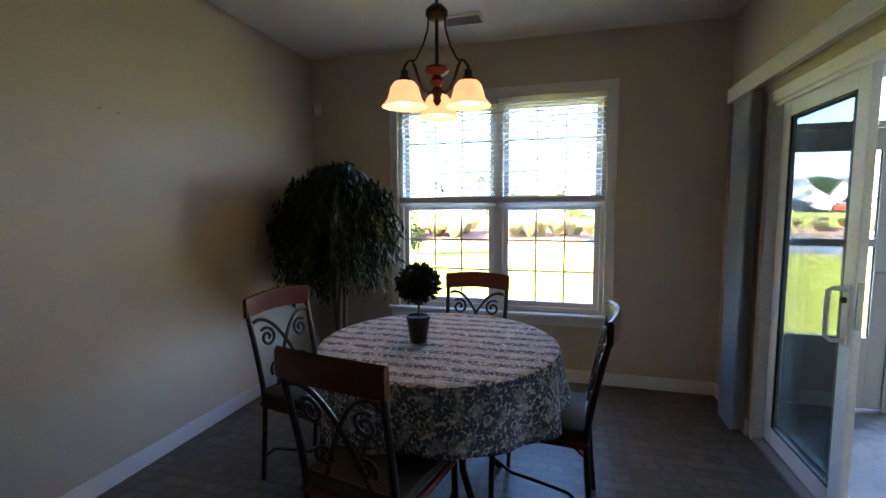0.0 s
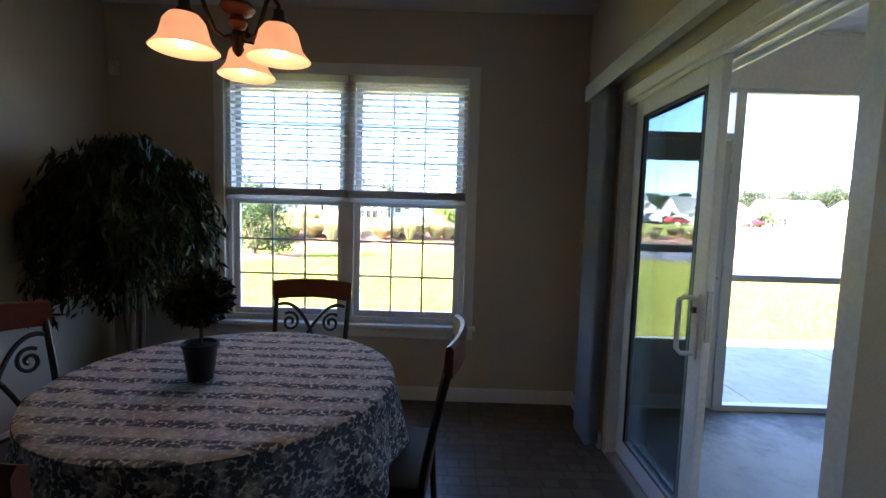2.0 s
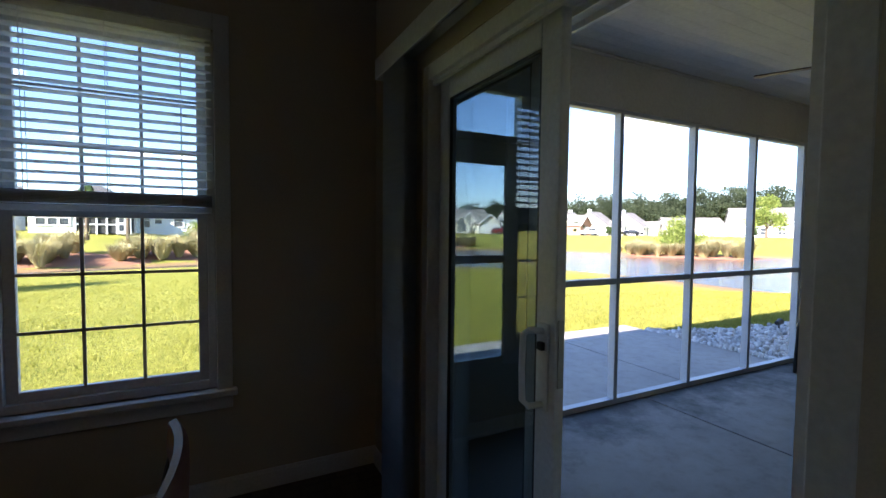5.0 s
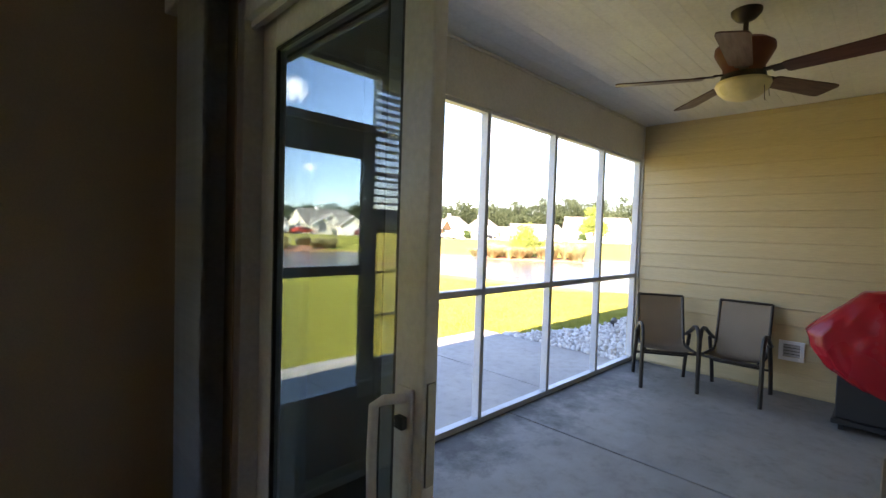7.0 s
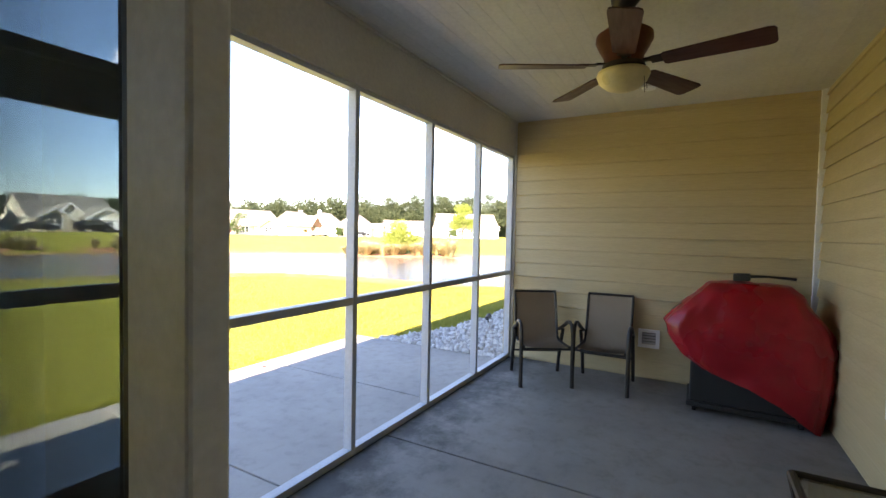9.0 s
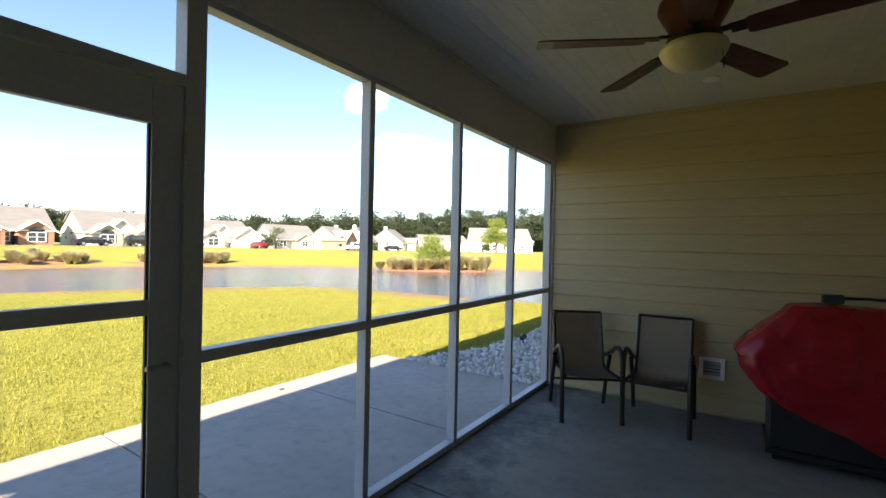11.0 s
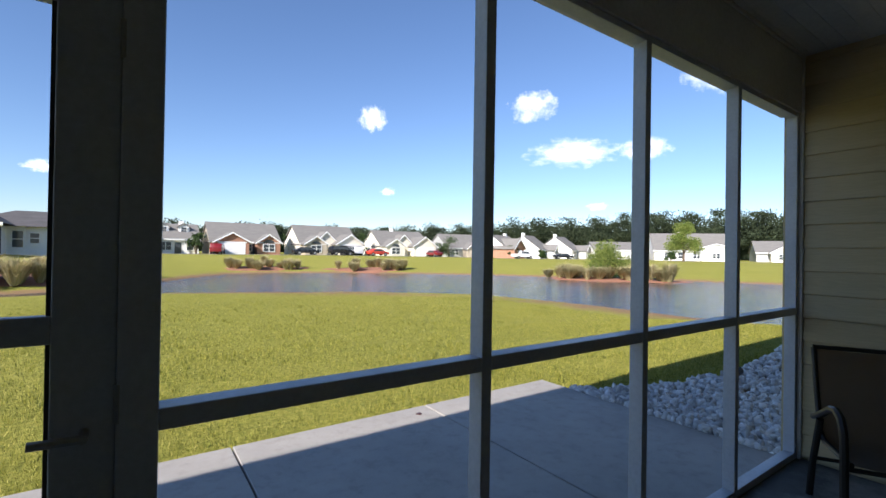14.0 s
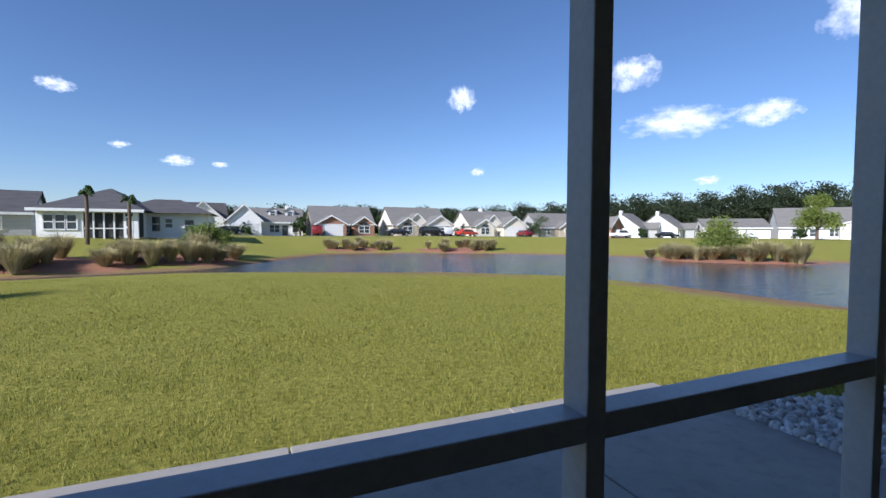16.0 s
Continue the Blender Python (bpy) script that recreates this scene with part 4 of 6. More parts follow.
bw = thing("window_2", pose(0, 0, 0), "white house window with dark panes onto the porch", "window", kind="structure")
bm = bmesh.new()
w = 0.06
box(bm, BWX0 - w, BWX0, PY0 + 0.001, PY0 + 0.03, BWZ0 - w, BWZ1 + w, 0.004), box(bm, BWX1, BWX1 + w, PY0 + 0.001, PY0 + 0.03, BWZ0 - w, BWZ1 + w, 0.004)
box(bm, BWX0, BWX1, PY0 + 0.001, PY0 + 0.03, BWZ1, BWZ1 + w, 0.004), box(bm, BWX0, BWX1, PY0 + 0.001, PY0 + 0.03, BWZ0 - w, BWZ0, 0.004)
box(bm, BWX0, BWX1, PY0 - 0.06, PY0 + 0.005, 1.36, 1.42, 0.003), box(bm, 4.35, 4.41, PY0 - 0.06, PY0 + 0.01, BWZ0, BWZ1, 0.003)
part("window_frame", bm, VINYL_WHITE, bw)
for x0, x1 in ((BWX0, 4.35), (4.41, BWX1)):
    for z0, z1 in ((BWZ0, 1.36), (1.42, BWZ1)):
        part("pane", box(bmesh.new(), x0, x1, PY0 - 0.04, PY0 - 0.034, z0, z1), DOOR_GLASS, bw)
structure("wall_inner", box(bmesh.new(), 3.2, 5.6, PY0 - 1.2, PY0 - 1.15, -0.2, 2.9), WALL_PAINT, "plain room wall behind the porch window", "wall")
bm = bmesh.new()
box(bm, 3.2, 3.25, PY0 - 1.15, PY0 - 0.151, -0.2, 2.9), box(bm, 5.55, 5.6, PY0 - 1.15, PY0 - 0.151, -0.2, 2.9), box(bm, 3.25, 5.55, PY0 - 1.15, PY0 - 0.151, 2.8, 2.9), box(bm, 3.25, 5.55, PY0 - 1.15, PY0 - 0.151, -0.2, -0.1)
structure("wall_inner_sides", bm, WALL_PAINT, "plain room walls behind the porch window", "wall")

# ceiling of narrow grooved panels, in one mesh
bm = bmesh.new()
y = PY0
while y < PY1:
    y2 = min(y + 0.0995, PY1)
    box(bm, XO, PX1, y + 0.0014, y2, PC, PC + 0.03, 0.0008)
    y = y2
box(bm, XO, PX1, PY0, PY1, PC + 0.0026, PC + 0.06)
structure("porch_ceiling", bm, SOFFIT_WHITE, "white grooved vinyl porch ceiling", "ceiling")
bm = bmesh.new()
box(bm, XO, PX1, PY1 - 0.01, PY1 + 0.12, 2.315, PC + 0.06, 0.004)
structure("header_beam", bm, SOFFIT_WHITE, "white clad header beam over the screens", "beam")
bm = bmesh.new()
box(bm, XO, PX1 - 0.02, PY1 - 0.03, PY1 - 0.012, PC - 0.022, PC - 0.001, 0.006)
structure("trim_ceiling", bm, SOFFIT_WHITE, "thin white moulding under the porch ceiling", "trim")

# roof of the house, with its eave over the patio
bm = bmesh.new()
for y0, z0, y1, z1 in ((4.80, 2.69, 0.8, 5.05), (-2.9, 3.0, 0.8, 5.05)):
    solid(bm, [(y0, z0), (y0, z0 + 0.12), (y1, z1 + 0.12), (y1, z1)], 15.4, "x")
bmesh.ops.translate(bm, verts=bm.verts, vec=(-1.6, 0, 0))
structure("roof", bm, SHINGLE, "grey shingle roof of the house over the porch", "roof")
structure("wall_house_east", box(bmesh.new(), PX1 + 0.15, 14.0, PY1 - 0.05, PY1 + 0.10, -0.4, 2.6), SIDING, "cream siding wall of the house beyond the porch", "wall")

# screen frame
enclosure = thing("screen_enclosure", pose(0, PY1, 0), "white aluminium screen frame along the open porch side", "screen enclosure")
T, D = 0.042, 0.066
POSTS = [4.050, 4.984, 5.918, 6.828]
part("post", box(bmesh.new(), 3.06, 3.135, 0, D + 0.02, PZ, 2.315, 0.003), ALU_WHITE, enclosure)
part("post", box(bmesh.new(), XO + 0.01, XO + 0.065, 0, D, PZ, 2.315, 0.003), ALU_WHITE, enclosure)
for x in POSTS:
    part("post", box(bmesh.new(), x - T / 2, x + T / 2, 0, D, PZ, 2.315, 0.003), ALU_WHITE, enclosure)
edges = [3.135] + [q for x in POSTS for q in (x - T / 2, x + T / 2)]
for a, b in zip(edges[0::2], edges[1::2]):
    part("rail", box(bmesh.new(), a, b, 0.001, D - 0.001, 0.930, 0.978, 0.003), ALU_WHITE, enclosure)
    part("rail", box(bmesh.new(), a, b, 0.001, D - 0.001, PZ, PZ + 0.045, 0.003), ALU_WHITE, enclosure)
    part("rail", box(bmesh.new(), a, b, 0.001, D - 0.001, 2.285, 2.315, 0.003), ALU_WHITE, enclosure)
part("rail", box(bmesh.new(), XO + 0.065, 3.06, 0.001, D - 0.001, 1.955, 2.0, 0.003), ALU_WHITE, enclosure)
part("rail", box(bmesh.new(), XO + 0.065, 3.06, 0.001, D - 0.001, 2.285, 2.315, 0.003), ALU_WHITE, enclosure)

sd = thing("screen_door", pose(0, PY1 + 0.015, 0), "white aluminium screen door closed at the porch corner", "screen door")
x0, x1, z0, z1 = XO + 0.068, 3.0595, PZ + 0.012, 1.95
part("stile", box(bmesh.new(), x0, x0 + 0.10, 0, 0.035, z0, z1, 0.003), ALU_WHITE, sd)
part("stile", box(bmesh.new(), x1 - 0.105, x1, 0, 0.035, z0, z1, 0.003), ALU_WHITE, sd)
for a, b in ((z1 - 0.15, z1), (1.13, 1.185), (z0, z0 + 0.52)):
    part("rail", box(bmesh.new(), x0 + 0.10, x1 - 0.105, 0.001, 0.034, a, b, 0.003), ALU_WHITE, sd)
bm = bmesh.new()
for a, b in ((1.185, z1 - 0.15), (z0 + 0.52, 1.13)):
    box(bm, x0 + 0.10, x0 + 0.108, 0.008, 0.02, a, b), box(bm, x1 - 0.113, x1 - 0.105, 0.008, 0.02, a, b)
part("spline", bm, BLACK_PLASTIC, sd)
bm = bmesh.new()
tube(bm, [(x1 - 0.05, 0, 0.95), (x1 - 0.05, -0.045, 0.95)], 0.009, 8)
tube(bm, [(x1 - 0.05, -0.04, 0.95), (x1 - 0.13, -0.045, 0.955)], 0.009, 8)
part("handle", bm, STEEL, sd, "steel lever handle", True)
bm = bmesh.new()
for z in (0.2, 1.0, 1.75):
    tube(bm, [(x1 + 0.004, -0.008, z - 0.04), (x1 + 0.004, -0.008, z + 0.04)], 0.008, 8)
part("hinge", bm, STEEL, sd)

# ceiling fan
FX, FY = 4.50, 3.03
fan = thing("ceiling_fan", pose(FX, FY, 0), "bronze five-blade ceiling fan with a cream glass bowl light", "ceiling fan")
part("canopy", lathe(bmesh.new(), [(0.0, PC), (0.078, PC), (0.075, PC - 0.02), (0.05, PC - 0.05), (0.018, PC - 0.065), (0.0, PC - 0.065)], 28), BRONZE, fan, "", True)
part("rod", tube(bmesh.new(), [(0, 0, PC - 0.06), (0, 0, 2.520)], 0.014, 10), BRONZE, fan, "", True)
part("motor_housing", lathe(bmesh.new(), [(0.0, 2.545), (0.04, 2.540), (0.115, 2.530), (0.148, 2.505), (0.15, 2.475), (0.13, 2.435), (0.105, 2.390), (0.10, 2.345), (0.0, 2.345)], 32), CHERRY, fan, "flared wood-toned motor housing", True)
part("switch_housing", lathe(bmesh.new(), [(0.0, 2.345), (0.11, 2.345), (0.115, 2.325), (0.10, 2.305), (0.0, 2.305)], 28), BRONZE, fan, "", True)
part("bowl_light", lathe(bmesh.new(), [(0.0, 2.308), (0.135, 2.306), (0.14, 2.290), (0.125, 2.255), (0.09, 2.222), (0.045, 2.205), (0.0, 2.200)], 32), CREAM_GLASS, fan, "cream glass bowl", True)
blade = bmesh.new()
outline = [(0.20, -0.045), (0.215, -0.056), (0.65, -0.074), (0.675, -0.068), (0.685, -0.05), (0.685, 0.05), (0.675, 0.068), (0.65, 0.074), (0.215, 0.056), (0.20, 0.045)]
solid(blade, outline, 0.007, "z")
BLADE = data_of("blade", blade, BLADE_WOOD)
iron = bmesh.new()
box(iron, 0.09, 0.15, -0.014, 0.014, 0.012, 0.022), box(iron, 0.14, 0.25, -0.034, 0.034, 0.0075, 0.013, 0.002)
IRON = data_of("blade_iron", iron, BRONZE)
for k in range(5):
    rot = Euler((radians(-11), 0, radians(44 + 72 * k)), "XYZ")
    ob = part("blade", BLADE, None, fan)
    ob.location, ob.rotation_euler = (0, 0, 2.335), rot
    ob = part("blade_iron", IRON, None, fan)
    ob.location, ob.rotation_euler = (0, 0, 2.335), rot
for dx, dz in ((0.06, 0.0), (-0.05, -0.05)):
    part("pull_chain", tube(bmesh.new(), [(dx, -0.11, 2.310), (dx, -0.118, 2.220 + dz)], 0.0018, 5), BRONZE, fan)


def patio_chair():
    """Faces +y; stacking sling chair with hooped arms."""
    c = thing("patio_chair", pose(0, 0, 0), "dark steel patio chair with taupe sling against the siding", "chair", "patio chairs on the porch")
    for s in (-1, 1):
        x = s * 0.246
        arm = [(x, 0.26, 0.0), (x, 0.25, 0.25), (x, 0.245, 0.45), (x, 0.235, 0.53), (x, 0.20, 0.59), (x, 0.14, 0.61), (x, 0.06, 0.595), (x, -0.02, 0.555), (x * 0.99, -0.14, 0.50), (x * 0.98, -0.22, 0.47)]
        part("arm", tube(bmesh.new(), arm, 0.019, 8), CHAIR_STEEL, c, "hooped steel arm and front leg", True)
        part("leg", tube(bmesh.new(), [(x, -0.10, 0.49), (x, -0.22, 0.2), (x, -0.27, 0.0)], 0.018, 8), CHAIR_STEEL, c, "", True)
        part("side_frame", tube(bmesh.new(), [(s * 0.218, 0.24, 0.385), (s * 0.218, 0.10, 0.375), (s * 0.218, -0.14, 0.365), (s * 0.218, -0.205, 0.40), (s * 0.218, -0.27, 0.60), (s * 0.218, -0.335, 0.845)], 0.0135, 8), CHAIR_STEEL, c, "", True)
    part("front_bar", tube(bmesh.new(), [(-0.246, 0.24, 0.365), (0.246, 0.24, 0.365)], 0.012, 8), CHAIR_STEEL, c, "", True)
    part("rear_bar", tube(bmesh.new(), [(-0.246, -0.20, 0.24), (0.246, -0.20, 0.24)], 0.011, 8), CHAIR_STEEL, c, "", True)
    part("top_bar", tube(bmesh.new(), [(-0.222, -0.336, 0.848), (0.222, -0.336, 0.848)], 0.013, 8), CHAIR_STEEL, c, "", True)
    bm = bmesh.new()
    line = [(0.245, 0.388), (0.16, 0.372), (0.06, 0.358), (-0.06, 0.35), (-0.13, 0.358), (-0.175, 0.375), (-0.205, 0.42), (-0.235, 0.50), (-0.265, 0.60), (-0.30, 0.72), (-0.333, 0.845)]
    rows = [[bm.verts.new((-0.216 + 0.432 * k / 6, yy, zz - 0.012 * math.sin(math.pi * k / 6))) for k in range(7)] for yy, zz in line]
    for a, b in zip(rows, rows[1:]):
        for k in range(6):
            bm.faces.new((a[k], a[k + 1], b[k + 1], b[k]))
    bmesh.ops.solidify(bm, geom=bm.faces[:], thickness=0.003)
    part("sling", bm, SLING, c, "taupe woven sling", True)
    return c


pc = patio_chair()
pc.matrix_world = pose(6.41, 3.39, PZ, 0, 0, 91)
copy_thing(pc, pose(6.24, 3.97, PZ, 0, 0, 120))


# covered grill
def grill_cover():
    bm = bmesh.new()
    seg = 96
    # rings from hem to crown: half length, half depth, height
    levels = [(0.50, 0.33, 0.235), (0.53, 0.345, 0.35), (0.555, 0.35, 0.50), (0.56, 0.35, 0.64), (0.535, 0.34, 0.74), (0.46, 0.32, 0.85), (0.40, 0.29, 0.95), (0.35, 0.25, 1.035), (0.29, 0.18, 1.085), (0.2, 0.1, 1.10)]
    rings = []
    for j, (hl, hd, z) in enumerate(levels):
        ring = []
        for k in range(seg):
            a = 2 * math.pi * k / seg
            ca, sa = math.cos(a), math.sin(a)
            p = 0.33
            x, y = hl * math.copysign(abs(ca) ** p, ca), hd * math.copysign(abs(sa) ** p, sa)
            f = 1 - z / 1.10
            if x > 0:
                x *= (0.64, 0.76, 0.90, 1.05, 1.13, 1.13, 1.04, 0.98, 1.0, 1.0)[j]
            fold = 0.016 * f * (math.sin(13 * a + 2.0 * z) + 0.6 * math.sin(23 * a + 5 * z))
            crease = 0.012 * noise.noise(Vector((x * 5, y * 5, z * 6)))
            zz = z
            if j < 2:
                right = max(0.0, min(1.0, (-x - 0.05) / 0.4))
                zz = z - (0.23 if j == 0 else 0.13) * right + (0.05 + 0.12 * max(0.0, x / 0.4)) * (1 - right) * (1 if j == 0 else 0.5)
            ring.append(bm.verts.new((x * (1 + fold + crease), y * (1 + fold + crease), zz + 0.6 * crease)))
        rings.append(ring)
    for a, b in zip(rings, rings[1:]):
        for k in range(seg):
            bm.faces.new((a[k], a[(k + 1) % seg], b[(k + 1) % seg], b[k]))
    top = bm.verts.new((0, 0, 1.105))
    for k in range(seg):
        bm.faces.new((rings[-1][k], rings[-1][(k + 1) % seg], top))
    bmesh.ops.subdivide_edges(bm, edges=bm.edges[:], cuts=2, use_grid_fill=True, smooth=0.4)
    for v in bm.verts:
        n = noise.noise(v.co * 3.2) * 0.022 - abs(noise.noise(v.co * 6.5 + Vector((3, 1, 2)))) * 0.030 + noise.noise(v.co * 15.0) * 0.005
        v.co += Vector((v.co.x, v.co.y, 0.1)).normalized() * n
    return bm


grill = thing("grill", pose(6.36, 2.25, PZ, 0, 0, 90), "black cart grill under a wrinkled red vinyl cover", "grill")
part("cover", grill_cover(), VINYL_RED, grill, "wrinkled red vinyl cover", True)
bm = bmesh.new()
box(bm, -0.40, 0.40, -0.24, 0.24, 0.09, 0.42, 0.01), box(bm, -0.42, 0.42, -0.26, 0.26, 0.05, 0.09, 0.008)
part("cart", bm, BLACK_PLASTIC, grill)
for x in (-0.36, 0.36):
    for y in (-0.2, 0.2):
        part("wheel", tube(bmesh.new(), [(x - 0.015, y, 0.03), (x + 0.015, y, 0.03)], 0.03, 14), TYRE, grill)
brush = thing("grill_brush", pose(6.30, 2.24, PZ + 1.118, 0, 3, 84), "black grill brush lying on top of the red cover", "brush")
part("head", box(bmesh.new(), 0.0, 0.12, -0.04, 0.04, -0.005, 0.055, 0.010), BLACK_PLASTIC, brush)
part("handle", tube(bmesh.new(), [(0.0, 0, 0.03), (-0.12, 0, 0.03), (-0.30, 0, 0.012)], [0.012, 0.009, 0.011], 8), BLACK_PLASTIC, brush, "", True)

wv = thing("dryer_vent", pose(PX1 - 0.012, 3.03, 0.36), "white louvred wall vent on the siding", "vent")
bm = bmesh.new()
box(bm, -0.022, 0.0, -0.10, -0.065, -0.095, 0.095, 0.004), box(bm, -0.022, 0.0, 0.065, 0.10, -0.095, 0.095, 0.004), box(bm, -0.022, 0.0, -0.065, 0.065, 0.062, 0.095, 0.004), box(bm, -0.022, 0.0, -0.065, 0.065, -0.095, -0.062, 0.004)
part("frame", bm, TRIM_WHITE, wv)
part("backing", box(bmesh.new(), -0.006, -0.002, -0.065, 0.065, -0.062, 0.062), BLACK_PLASTIC, wv)
for i in range(4):
    ob = part("slat", box(bmesh.new(), -0.002, 0.002, -0.064, 0.064, -0.012, 0.012), HOUSE_GREY, wv)
    ob.location, ob.rotation_euler = (-0.012, 0, -0.045 + 0.03 * i), (0, radians(30), 0)

gt = thing("patio_table", pose(3.28, 1.99, PZ), "low dark steel patio table with a clear glass top", "table")
tw2, tl2, th = 0.36, 0.36, 0.70
bm = bmesh.new()
for pts in (((-tw2, -tl2), (tw2, -tl2)), ((tw2, -tl2), (tw2, tl2)), ((tw2, tl2), (-tw2, tl2)), ((-tw2, tl2), (-tw2, -tl2))):
    (xa, ya), (xb, yb) = pts
    tube(bm, [(xa, ya, th), (xb, yb, th)], 0.014, 8)
part("frame", bm, CHAIR_STEEL, gt, "", True)
part("tabletop", box(bmesh.new(), -tw2 + 0.01, tw2 - 0.01, -tl2 + 0.01, tl2 - 0.01, th - 0.004, th + 0.004), TABLE_GLASS, gt, "clear glass top")
for sx in (-1, 1):
    for sy in (-1, 1):
        part("leg", tube(bmesh.new(), [(sx * tw2, sy * tl2, th), (sx * (tw2 - 0.06), sy * (tl2 - 0.06), 0.4), (sx * (tw2 - 0.02), sy * (tl2 - 0.02), 0.0)], 0.014, 8), CHAIR_STEEL, gt, "", True)
# small ceiling vent drawn as a plain round cap; not a lamp
cv = thing("soffit_light", pose(6.17, 3.05, PC), "small round fixture in the porch ceiling", "fixture")
part("ring", lathe(bmesh.new(), [(0.0, -0.001), (0.06, -0.001), (0.058, -0.012), (0.045, -0.018), (0.0, -0.018)], 20), TRIM_WHITE, cv, "", True)

# ---- outdoors ----
PATIO_Z = -0.20
patio = thing("patio", pose(0, 0, 0), "plain grey broom-finished concrete patio in slabs", "patio", kind="structure")
for a, b in ((0.3, 1.984), (1.996, 3.734), (3.746, 5.49), (5.502, 7.18)):
    part("slab", box(bmesh.new(), a, b, PY1 + 0.10, 7.15, -0.42, PATIO_Z, 0.008), PATIO_CONCRETE, patio)

NEAR = [(-24, 25.5), (-14, 27.6), (-6, 29.5), (0.5, 30.9), (4.0, 30.2), (9, 28.6), (13.7, 26.4), (18.6, 22.3), (20.1, 17.0), (20.6, 11.4), (22, 4), (26, -6)]
FAR = [(60, -6), (50, 14), (45, 24), (39, 32), (32, 40), (22.5, 46.5), (15, 48.5), (10.4, 48.0), (7.0, 43.0), (3.6, 37.0), (1.0, 33.2), (-6, 30.9), (-14, 28.8), (-24, 26.4)]
SHORE = np.array(NEAR + FAR, float)


def shore_distance(px, py):
    """Signed distance to the pond's edge, negative in the water."""
    d, inside = np.full(px.shape, 1e9), np.zeros(px.shape, bool)
    for (ax, ay), (bx, by) in zip(SHORE, np.roll(SHORE, -1, 0)):
        ex, ey = bx - ax, by - ay
        t = np.clip(((px - ax) * ex + (py - ay) * ey) / (ex * ex + ey * ey), 0, 1)
        d = np.minimum(d, np.hypot(px - ax - t * ex, py - ay - t * ey))
        cross = (ay > py) != (by > py)
        inside ^= cross & (px < ex * (py - ay) / (ey if abs(ey) > 1e-9 else 1e-9) + ax)
    return np.where(inside, -d, d)


def ground_height(px, py):
    px, py = np.asarray(px, float), np.asarray(py, float)
    d = shore_distance(px, py)
    near = (py < 31 - 0.045 * np.maximum(px - 2, 0) ** 2) & (px < 21)
    lawn = -0.98 + 0.74 * np.clip(d / 20, 0, 1) ** 0.85
    top = 0.36 - 0.31 * np.clip((px - 40) / 35, 0, 1)
    bank = -0.98 + (0.98 + top) * np.clip(d / 28, 0, 1) ** 0.75
    h = np.where(near, lawn, bank)
    # level ground along the house
    level = np.clip((12 - py) / 4.5, 0, 1) * np.clip((20 - px) / 5, 0, 1) * near
    h = h * (1 - level) + np.maximum(h, -0.25) * level
    # gentle blend where the two shores meet
    mix = np.clip((py - 24) / 14, 0, 1) * np.clip((8 - px) / 10, 0, 1)
    h = h * (1 - mix) + (-0.98 + 1.60 * np.clip(d / 20, 0, 1) ** 0.7) * mix
    h = np.where(d < 0, -0.98 + 0.5 * np.maximum(d, -1.6), h)
    return h + 0.03 * np.sin(px * 0.31 + 1) * np.cos(py * 0.27) * np.clip(d, 0, 1)


def gz(x, y):
    return float(ground_height(np.array([x]), np.array([y]))[0])


def spread(lo, mid0, mid1, hi, step, grow):
    a = list(np.arange(mid0, mid1, step))
    s, v = step, a[-1]
    while v < hi:
        s *= grow
        v += s
        a.append(v)
    s, v = step, a[0]
    while v > lo:
        s *= grow
        v -= s
        a.insert(0, v)
    return np.array(a)


gx, gy = spread(-900, -14, 46, 1500, 0.55, 1.13), spread(-300, 4.0, 54, 2200, 0.55, 1.13)
GX, GY = np.meshgrid(gx, gy)
H = ground_height(GX.ravel(), GY.ravel()).reshape(GX.shape)
H = np.where((GX > -2.2) & (GX < 14.2) & (GY < 4.9), -0.6, H)
H = np.where((GX > 0.0) & (GX < 7.5) & (GY < 7.15), np.minimum(H, -0.30), H)
nxg, nyg = len(gx), len(gy)
V = np.stack([GX.ravel(), GY.ravel(), H.ravel()], 1)
ii, jj = np.meshgrid(np.arange(nxg - 1), np.arange(nyg - 1))
q = (jj * nxg + ii).ravel()
F = np.stack([q, q + 1, q + nxg + 1, q + nxg], 1).ravel()
ground_me = fast_mesh("ground", V, F, 4, LAWN)
ground_me.shade_smooth()
tagged(new("ground", ground_me), "mown yellow-green lawn sloping to the pond", "lawn", kind="structure")
bm = bmesh.new()
bm.faces.new([bm.verts.new((x * 1.0, y * 1.0, -1.0)) for x, y in ((-26, -8), (66, -8), (66, 60), (-26, 60))])
structure("water", bm, WATER, "calm rippled pond water reflecting the sky", "pond")

# ---- across the pond ----
def prism(bm, outline, a, b, axis):
    """A 2D outline pushed from a to b along the axis."""
    part_bm = bmesh.new()
    solid(part_bm, outline, b - a, axis)
    shift = Vector((a, 0, 0)) if axis == "x" else Vector((0, a, 0))
    bmesh.ops.translate(part_bm, verts=part_bm.verts, vec=shift)
    me = bpy.data.meshes.new("tmp")
    part_bm.to_mesh(me)
    part_bm.free()
    bm.from_mesh(me)
    bpy.data.meshes.remove(me)
    return bm


